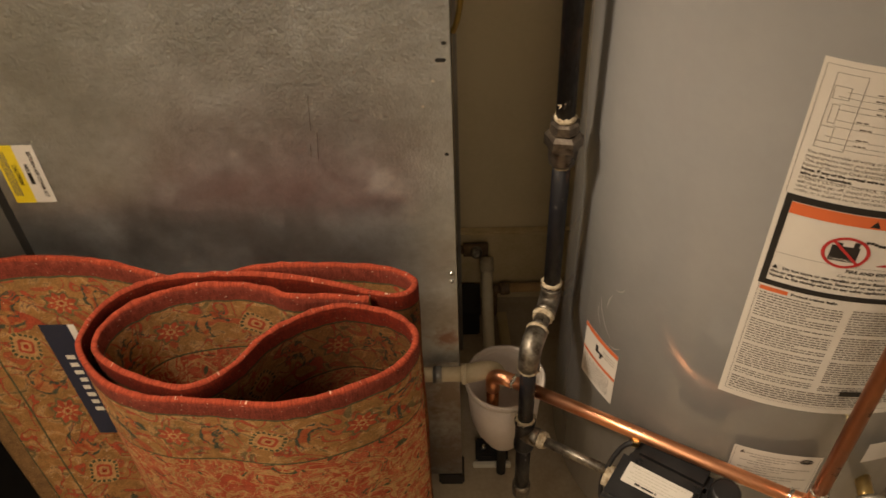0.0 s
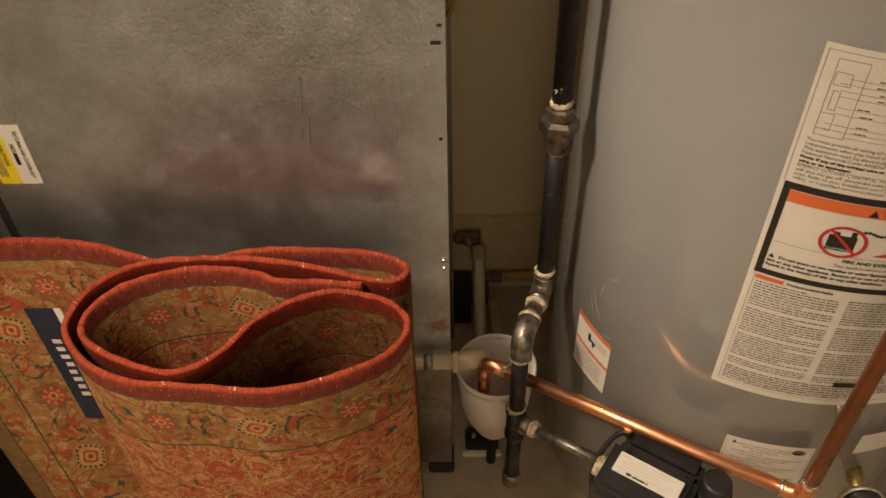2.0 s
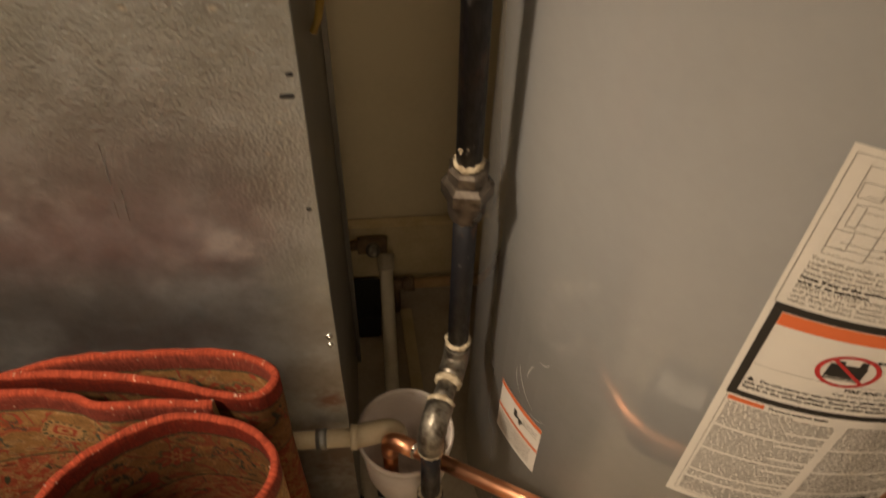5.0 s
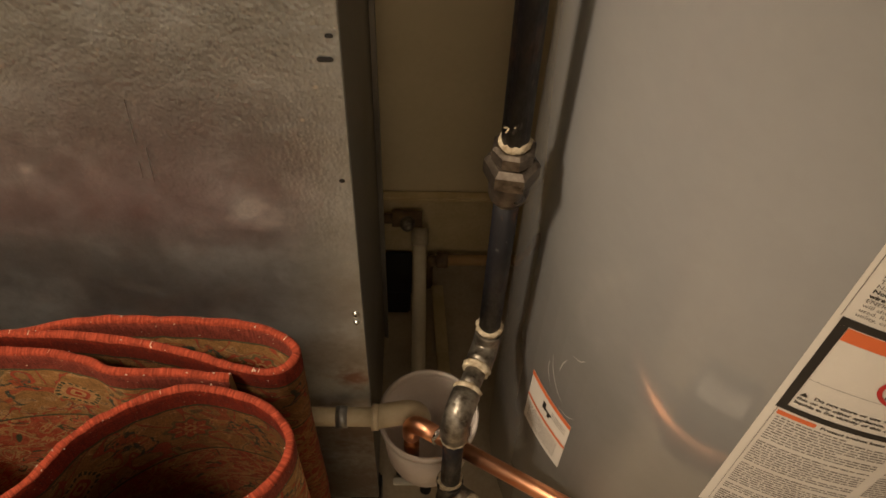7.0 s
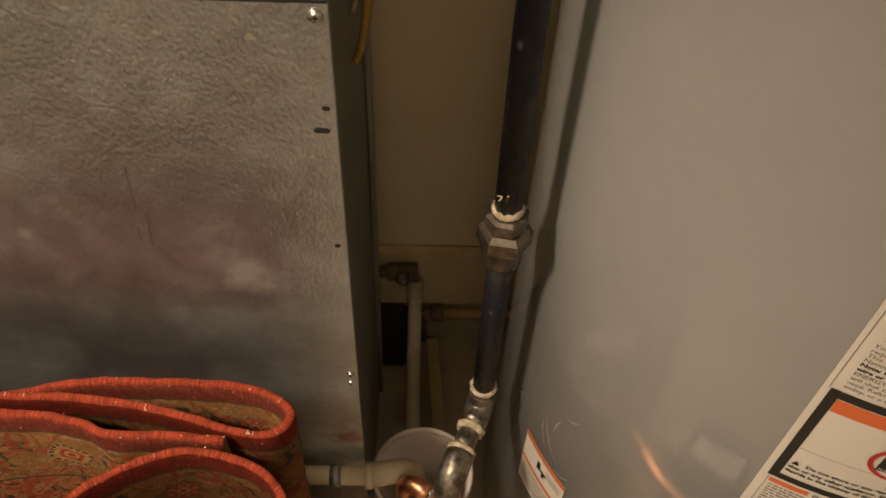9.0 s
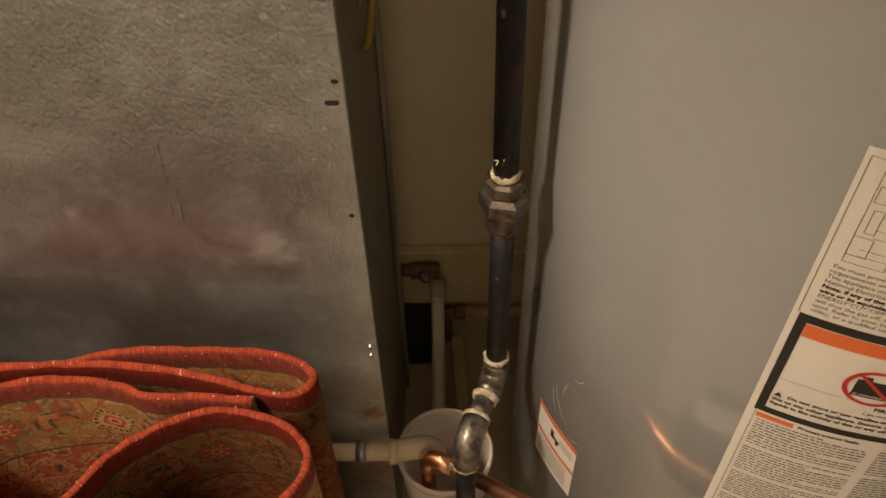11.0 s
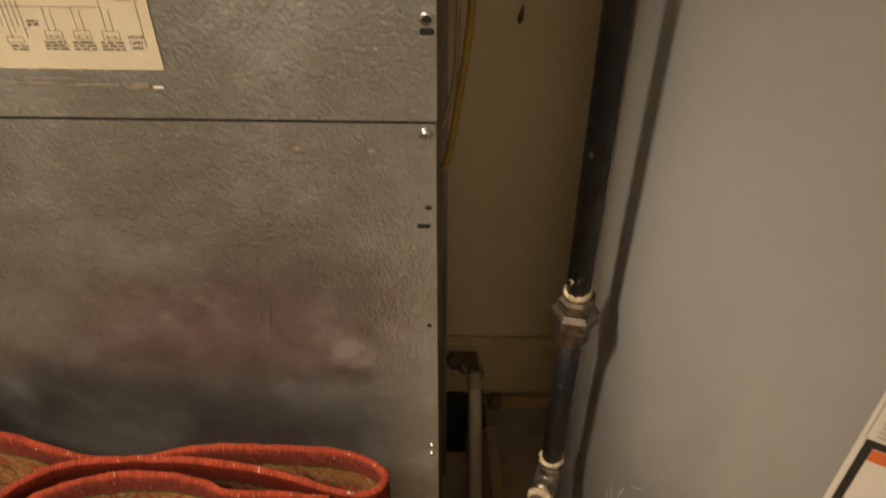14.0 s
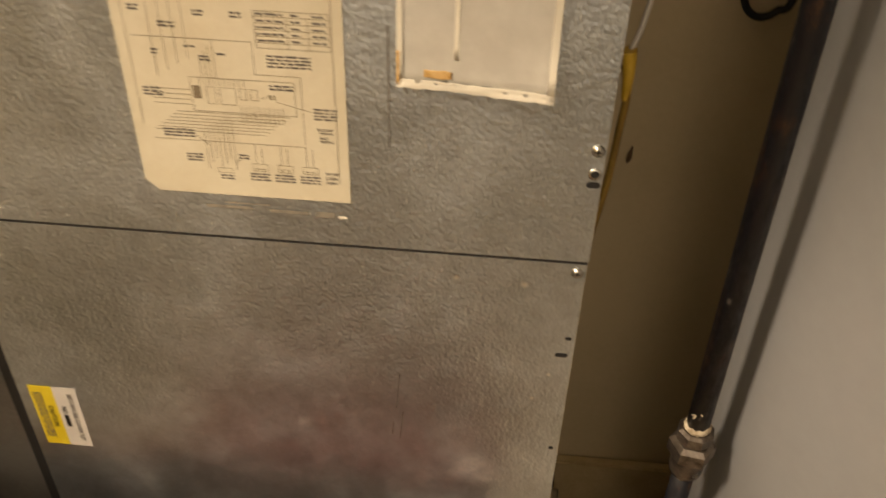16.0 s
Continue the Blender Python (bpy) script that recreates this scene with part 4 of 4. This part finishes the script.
def copper_pipe():
    ob = thing("copper_pipe", "bright copper discharge pipe running down to the funnel", "pipe")
    a, b = Vector((0.078, 0.893, 0.447)), Vector((0.537, 0.612, 0.488))
    c = b + Vector((0, 0, 1.2))
    part("tube", tube([a.lerp(b, 0.05), a.lerp(b, 0.5), a.lerp(b, 0.97)], CR, 28), COPPER, ob, "polished copper tube")
    part("elbow", tube([a.lerp(b, 0.075)] + arc(a, b, a - Vector((0, 0, 1)), 0.024) + [a - Vector((0, 0, 0.045))], 0.0128, 24), COPPER, ob)
    part("tail", tube([a - Vector((0, 0, 0.04)), a - Vector((0, 0, 0.13))], CR, 24), COPPER_DULL, ob)
    part("solder_ring", sealant(a.lerp(b, 0.078), b - a, 0.0112, 11, 0.006), SCREW, ob)
    part("riser", tube([b + Vector((0, 0, 0.02)), c], CR, 28), COPPER_DULL, ob, "dull brown copper riser")
    part("riser_elbow", tube([a.lerp(b, 0.945)] + arc(b, a, c, 0.024) + [b + Vector((0, 0, 0.04))], 0.0128, 24), COPPER, ob)
    part("solder_ring", sealant(a.lerp(b, 0.943), b - a, 0.0112, 12, 0.007), SCREW, ob)
    part("solder_ring", sealant(b + Vector((0, 0, 0.042)), (0, 0, 1), 0.0112, 13, 0.006), SCREW, ob)
    return ob


copper_pipe()

# ---- white drain funnel ----


def drain_funnel():
    ob = thing("drain_funnel", "white plastic drain funnel standing over the floor drain", "funnel")
    at = (0.102, 0.937, 0)
    part("cup", spun([(0.022, 0.170), (0.034, 0.180), (0.056, 0.232), (0.0625, 0.262), (0.0640, 0.265), (0.0705, 0.368), (0.0675, 0.368), (0.0610, 0.268), (0.053, 0.236), (0.030, 0.196), (0.0, 0.192)], at, sides=56), WHITE_PLASTIC, ob)
    part("rim", spun([(0.0700, 0.366), (0.0740, 0.368), (0.0745, 0.376), (0.0725, 0.380), (0.0690, 0.380), (0.0672, 0.374), (0.0675, 0.366)], at, sides=56, caps=False), WHITE_PLASTIC, ob)
    part("spout", spun([(0.010, 0.0), (0.010, 0.150), (0.016, 0.172)], (0.102, 0.965, 0), sides=24), DARK, ob, "dark narrow spout under the cup")
    return ob


drain_funnel()


def drain_trap():
    ob = thing("floor_drain", "small dark metal floor drain fitting with a pale rim", "drain")
    part("body", box(0.048, 0.118, 0.985, 1.030, 0.004, 0.032, 0.004), DARK, ob)
    part("rim", box(0.042, 0.124, 0.972, 0.985, 0.0, 0.010, 0.002), FILM_EDGE, ob, "pale metal rim")
    for x in (0.060, 0.095):
        part("bolt", spun([(0.006, 0.032), (0.006, 0.036), (0.003, 0.038)], (x + 0.005, 1.005, 0), sides=12), SCREW, ob)
    return ob


drain_trap()


def pvc_drain():
    ob = thing("pvc_drain", "yellowed plastic condensate drain pipe and elbow over the funnel", "pipe")
    part("pipe", tube([(-0.115, 0.909, 0.425), (0.045, 0.909, 0.425)], 0.0135, 24), PVC, ob)
    part("clamp", tube([(-0.028, 0.909, 0.425), (-0.012, 0.909, 0.425)], 0.0160, 24), STEEL_SIDE, ob, "grey band clamp")
    part("elbow", tube([(0.026, 0.909, 0.425)] + arc((0.088, 0.922, 0.425), (0.03, 0.909, 0.425), (0.088, 0.922, 0.3), 0.032) + [(0.088, 0.922, 0.385)], 0.0172, 24), PVC, ob)
    part("elbow_lip", tube([(0.022, 0.909, 0.425), (0.032, 0.909, 0.425)], 0.0190, 24), PVC, ob)
    return ob


pvc_drain()


def floor_pipe():
    ob = thing("floor_pipe", "old cream plastic pipe with a grimy tee along the wall's foot", "pipe")
    part("run", tube([(0.084, 1.405, 0.20), (0.0845, 1.30, 0.13), (0.0855, 1.04, 0.030)], 0.0135, 20), PVC_PALE, ob)
    part("collar", tube([(0.0838, 1.412, 0.206), (0.0841, 1.385, 0.186)], 0.0165, 20), PVC_OLD, ob)
    part("tee", tube([(0.030, 1.418, 0.228), (0.088, 1.418, 0.228)], 0.0165, 20), RUSTY, ob, "rusty brown tee")
    part("tee_cap", spun([(0.013, 0.0), (0.014, 0.004), (0.014, 0.014), (0.008, 0.018)], (0.060, 1.404, 0.236), (0, -1, 0.5), 16), CAST, ob, "dull metal cap")
    part("cross_pipe", tube([(-0.10, 1.418, 0.228), (0.030, 1.418, 0.228)], 0.0100, 16), RUSTY, ob, "brown stained cross pipe")
    return ob


floor_pipe()


def low_pipe():
    ob = thing("low_pipe", "short brown stained pipe with a grey coupling below the sill", "pipe")
    part("tube", tube([(0.140, 1.418, 0.092), (0.360, 1.418, 0.098)], 0.0115, 18), BROWN_PIPE, ob)
    part("coupling", spun([(0.0145, 0.0), (0.0165, 0.003), (0.0165, 0.020), (0.0145, 0.024)], (0.118, 1.418, 0.0915), (1, 0, 0.03), 20), RUSTY, ob, "grey metal coupling")
    part("stub", tube([(0.120, 1.418, 0.0915), (0.104, 1.418, 0.088), (0.100, 1.418, 0.070), (0.100, 1.418, 0.0)], 0.0115, 18), RUSTY, ob)


low_pipe()


def wood_scrap():
    ob = thing("wood_lath", "old brown wooden lath lying on the floor behind the pipes", "lath")
    part("lath", box(-0.012, 0.012, -0.19, 0.19, 0.0, 0.018, 0.002), BAND, ob)
    ob.matrix_world = pose(0.135, 1.215, 0.002, 0, 0, 4)
    # made-up black block in place of the dark opening below the sill
    recess = thing("recess_block", "black block standing for the dark opening under the sill board", "box")
    part("body", box(-0.080, 0.066, 1.345, 1.440, 0.0, 0.080, 0.004), DARK, recess)
    part("lid", box(-0.083, 0.069, 1.342, 1.442, 0.080, 0.084, 0.001), BLACK_PLASTIC, recess)


wood_scrap()

# ---- gas control valve ----


def gas_valve():
    ob = thing("gas_valve", "black gas control valve with a white label on the heater", "valve")
    part("housing", box(-0.070, 0.070, -0.062, 0.045, -0.055, 0.045, 0.010), BLACK_PLASTIC, ob)
    part("raised_cover", box(-0.064, 0.060, -0.058, 0.020, 0.040, 0.056, 0.006), BLACK_PLASTIC, ob)
    part("label_plate", box(-0.052, 0.052, -0.024, 0.014, 0.0555, 0.0575, 0.0008), PAPER, ob, "white printed plate")
    fine = bmesh.new()
    for k in range(5):
        words(fine, -0.045 + 0.006 * (k % 2), 0.045 - 0.012 * (k % 3), 0.006 - 0.0055 * k, 0.002, 800 + k)
    part("print", laid(fine, lambda u, v, w: Vector((u, v, 0.0582))), FILM, ob)
    part("heavy_print", laid(words(bmesh.new(), -0.030, 0.006, -0.0215, 0.004, 820), lambda u, v, w: Vector((u, v, 0.0582))), INK, ob)
    part("back_housing", box(-0.060, 0.068, 0.040, 0.085, -0.05, 0.035, 0.010), BLACK_PLASTIC, ob)
    part("control_knob", spun([(0.024, 0.030), (0.025, 0.034), (0.023, 0.052), (0.019, 0.056)], (0.092, 0.045, 0), sides=24), BLACK_PLASTIC, ob)
    part("knob_base", spun([(0.027, -0.04), (0.027, 0.031)], (0.092, 0.045, 0), sides=24), BLACK_PLASTIC, ob)
    part("brass_nut", hexed(0.008, 0, 0.016, 0.002, (-0.062, 0.060, 0.034)), BRASS, ob, "small brass fitting")
    part("inlet", tube([(-0.088, 0.012, -0.015), (-0.066, 0.012, -0.015)], 0.016, 20), SEAL, ob, "cream smeared pipe inlet")
    part("igniter_wire", tube(smooth_line([(-0.064, 0.058, 0.044), (-0.078, 0.048, 0.030), (-0.088, 0.030, 0.0), (-0.090, 0.010, -0.040), (-0.080, -0.005, -0.075)]), 0.0045, 10), BLACK_PLASTIC, ob, "black looped wire")
    ob.matrix_world = pose(0.322, 0.660, 0.415, 0, 0, -33)
    return ob


gas_valve()


def spigot():
    ob = thing("drain_valve", "brass drain valve with a dark handle on the tank", "valve")
    part("stem", tube([(0.650, 0.690, 0.44), (0.642, 0.630, 0.44)], 0.012, 16), BRASS, ob)
    part("handle", spun([(0.026, 0.0), (0.030, 0.004), (0.030, 0.012), (0.018, 0.018)], (0.642, 0.632, 0.44), (-0.12, -1, 0.25), 20), BLACK_PLASTIC, ob, "dark round handle")
    part("handle_ring", spun([(0.0305, 0.0), (0.034, 0.002), (0.034, 0.006), (0.0305, 0.008)], (0.642, 0.632, 0.44), (-0.12, -1, 0.25), 24, caps=False), SCREW, ob)
    part("tag", laid(flat(0.235, 0.30, -0.135, -0.085, 6), on_tank(0.0007, WARN_A, 0.631)), PAPER, ob, "small white tag")


spigot()

# ---- cables beside the furnace ----


def cables():
    ob = thing("yellow_cable", "yellow cable hanging from a clip beside the furnace", "cable")
    part("cord", tube(smooth_line([(0.046, 1.09, 1.335), (0.054, 1.095, 1.30), (0.053, 1.10, 1.25), (0.050, 1.10, 1.19), (0.042, 1.10, 1.12), (0.030, 1.10, 1.03), (0.021, 1.10, 1.00)]), 0.0045, 10), CORD, ob)
    part("tab", tube(smooth_line([(0.047, 1.09, 1.35), (0.050, 1.09, 1.335), (0.052, 1.092, 1.315), (0.053, 1.096, 1.29)]), 0.008, 12, radii=[0.0095 - 0.00022 * k for k in range(25)]), CORD_YELLOW, ob, "bright yellow tape wound round the cable")
    part("second_cord", tube(smooth_line([(0.040, 1.10, 1.30), (0.038, 1.10, 1.24), (0.037, 1.10, 1.17), (0.034, 1.10, 1.12), (0.021, 1.10, 1.06)]), 0.0028, 8), CORD_WHITE_DULL, ob, "thin dull cord")
    part("clip", box(0.0185, 0.034, 1.03, 1.07, 1.325, 1.41, 0.004), SCREW, ob, "metal cable clip with screws")
    for z in (1.337, 1.355, 1.40):
        part("clip_screw", spun([(0.004, 0), (0.003, 0.002)], (0.027, 1.03, z), (0, -1, 0), 12), SCREW, ob)
    part("pale_wire", tube(smooth_line([(0.047, 1.09, 1.34), (0.060, 1.10, 1.38), (0.064, 1.10, 1.45), (0.055, 1.10, 1.60)]), 0.003, 8), CORD_WHITE, ob, "pale thin wire")
    loop = thing("black_cable", "black cable looped against the wall", "cable")
    part("cord", tube(smooth_line([(0.235, 1.463, 1.60), (0.242, 1.463, 1.36), (0.250, 1.463, 1.275), (0.272, 1.463, 1.247), (0.300, 1.463, 1.256), (0.322, 1.463, 1.30), (0.335, 1.463, 1.60)]), 0.0055, 10), BLACK_PLASTIC, loop)
    # a dark teardrop mark on the wall, built as a small stud
    nail = thing("nail", "small dark teardrop mark on the tan wall", "nail")
    part("wall_mark", spun([(0.001, -0.016), (0.004, -0.010), (0.0045, -0.002), (0.002, 0.010), (0.0012, 0.016)], (0.132, Y1 - 0.004, 1.003), (0.15, 0, 1), 10), RUSTY, nail)


cables()


# made-up black block; only darkness is known left of the rug
def corner_block():
    ob = thing("corner_block", "black block added to fill the dark corner beside the rug", "bin")
    bm = box(-1.25, -0.83, 0.50, 0.90, 0.0, 0.50, 0.02)
    part("body", bm, DARK, ob)
    part("lid", box(-1.26, -0.82, 0.49, 0.91, 0.50, 0.525, 0.010), DARK, ob)


corner_block()

# ---- rolled rug ----
RUG_TOP = 0.76


def rug():
    turns = [(-0.826, 0.867), (-0.79, 0.869), (-0.75, 0.873), (-0.70, 0.880), (-0.61, 0.888), (-0.549, 0.888), (-0.486, 0.876), (-0.43, 0.864), (-0.32, 0.862), (-0.237, 0.866), (-0.153, 0.864), (-0.078, 0.853),
             (-0.042, 0.828), (-0.058, 0.804), (-0.10, 0.808), (-0.15, 0.826), (-0.218, 0.842), (-0.302, 0.850), (-0.402, 0.843), (-0.467, 0.806), (-0.499, 0.748),
             (-0.493, 0.704), (-0.449, 0.656), (-0.383, 0.630), (-0.308, 0.625), (-0.219, 0.617), (-0.133, 0.637), (-0.062, 0.676), (-0.037, 0.719), (-0.050, 0.751),
             (-0.082, 0.772), (-0.139, 0.784), (-0.193, 0.768), (-0.243, 0.733), (-0.278, 0.685), (-0.312, 0.655), (-0.345, 0.645), (-0.398, 0.661), (-0.45, 0.688),
             (-0.475, 0.716), (-0.468, 0.758), (-0.426, 0.803), (-0.364, 0.825), (-0.299, 0.829), (-0.248, 0.817), (-0.221, 0.804), (-0.164, 0.802), (-0.105, 0.795)]
    line = [Vector((p.x, p.y)) for p in smooth_line([(x, y, 0) for x, y in turns], 7)]
    ob = thing("rolled_rug", "rolled red and ochre patterned oriental rug standing on end", "rug")
    bm = bmesh.new()
    uv = bm.loops.layers.uv.new("UVMap")
    half, run, cols, flap = 0.0045, 0.0, [], 49
    heights = [0.0, 0.1, 0.2, 0.3, 0.4, 0.5, 0.6, 0.68, 0.72, 0.745, 0.757, 0.76]
    for i, p in enumerate(line):
        run += (p - line[i - 1]).length if i else 0.0
        ahead = (line[min(i + 1, len(line) - 1)] - line[max(i - 1, 0)]).normalized()
        side = Vector((-ahead.y, ahead.x))
        col = []
        for s in (1, -1):
            for h in (heights if s > 0 else heights[::-1]):
                w = half * (0.55 if h > 0.758 else 1.0)
                q = p + side * s * w
                if i < flap:
                    low = (1 - h / RUG_TOP) * min(1.0, (1 - i / flap) * 1.6)
                    fan = max(0.0, 0.22 + 0.20 * (-0.63 - p.x)) * min(1.0, (1 - i / flap) * 3)
                    q = q + Vector((fan * (RUG_TOP - h), -0.20 * low))
                back = min(1.0, max(0.0, (p.y - 0.70) / 0.12)) * min(1.0, max(0.0, (-0.10 - p.x) / 0.2))
                q.y -= 0.016 * back
                dip = 0.024 * math.exp(-((p.x + 0.37) / 0.075) ** 2) if i < 70 else 0.0
                q = q + Vector((noise.noise((run * 9, h * 5, 0.3)), noise.noise((run * 9, h * 5, 7.3)))) * 0.0035
                col.append((bm.verts.new((q.x, q.y, h * (1 + 0.024 * back) - dip * h / RUG_TOP + (0.0032 * noise.noise((run * 60, s * 3.0, 1.7)) if h > 0.7 else 0.0))), h))
        cols.append((col, run))
    for (a, ra), (b, rb) in zip(cols, cols[1:]):
        for k in range(len(a) - 1):
            f = bm.faces.new((a[k][0], b[k][0], b[k + 1][0], a[k + 1][0]))
            f.smooth = True
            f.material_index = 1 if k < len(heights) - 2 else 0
            for loop, (r, h) in zip(f.loops, ((ra, a[k][1]), (rb, b[k][1]), (rb, b[k + 1][1]), (ra, a[k + 1][1]))):
                loop[uv].uv = (r, h)
    for col, _ in (cols[0], cols[-1]):
        n = len(col)
        for k in range(n // 2 - 1):
            bm.faces.new((col[k][0], col[k + 1][0], col[n - 2 - k][0], col[n - 1 - k][0]))
    bmesh.ops.recalc_face_normals(bm, faces=bm.faces)
    rng = random.Random(4)
    rims = [v.co.copy() for v in bm.verts if v.co.z > 0.735 and not rng.randrange(3)]
    fluff = bmesh.new()
    for p in rng.sample(rims, 48):
        r = rng.uniform(0.0006, 0.0015)
        p = p + Vector((rng.uniform(-1, 1), rng.uniform(-1, 1), 0)) * 0.0012 + Vector((0, 0, r * 0.4))
        bmesh.ops.create_icosphere(fluff, subdivisions=1, radius=1.0, matrix=Matrix.LocRotScale(p, Euler((rng.uniform(0, 3), rng.uniform(0, 3), 0)), (r, r * rng.uniform(0.6, 1.8), r * 0.7)))
    tagged(part("lint", fluff, LINT, ob, "specks of pale lint on the bound edge"), kind="stuff")
    carpet = part("carpet", bm, RUG, ob)
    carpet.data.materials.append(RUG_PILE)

    def on_flap(d):
        def place(u, v, w):
            return Vector((u, 0.868 - 0.20 * (1 - v / RUG_TOP) - 0.0105 - d, v))
        return place

    tilt = 0.22
    part("woven_label", laid(flat(-0.628, -0.583, 0.455, 0.668), lambda u, v, w: on_flap(0.0)(u + tilt * (0.668 - v), v, w)), NAVY, ob, "navy woven label with a pale mark")
    mark = bmesh.new()
    for k, (w0, w1) in enumerate(((0, 14), (1, 13), (0, 14), (0, 12), (2, 14), (0, 14), (0, 13), (0, 14))):
        flat(-0.611 + 0.001 * w0, -0.611 + 0.001 * w1, 0.503 + 0.0145 * k, 0.5105 + 0.0145 * k, 1, mark)
    part("label_mark", laid(mark, lambda u, v, w: on_flap(0.001)(u + tilt * (0.668 - v), v, w)), CORD_WHITE, ob, "pale woven bars")
    part("label_tab", laid(flat(-0.583, -0.572, 0.640, 0.668), lambda u, v, w: on_flap(0.0)(u + tilt * (0.668 - v), v, w)), PAPER, ob)
    return ob


rug()
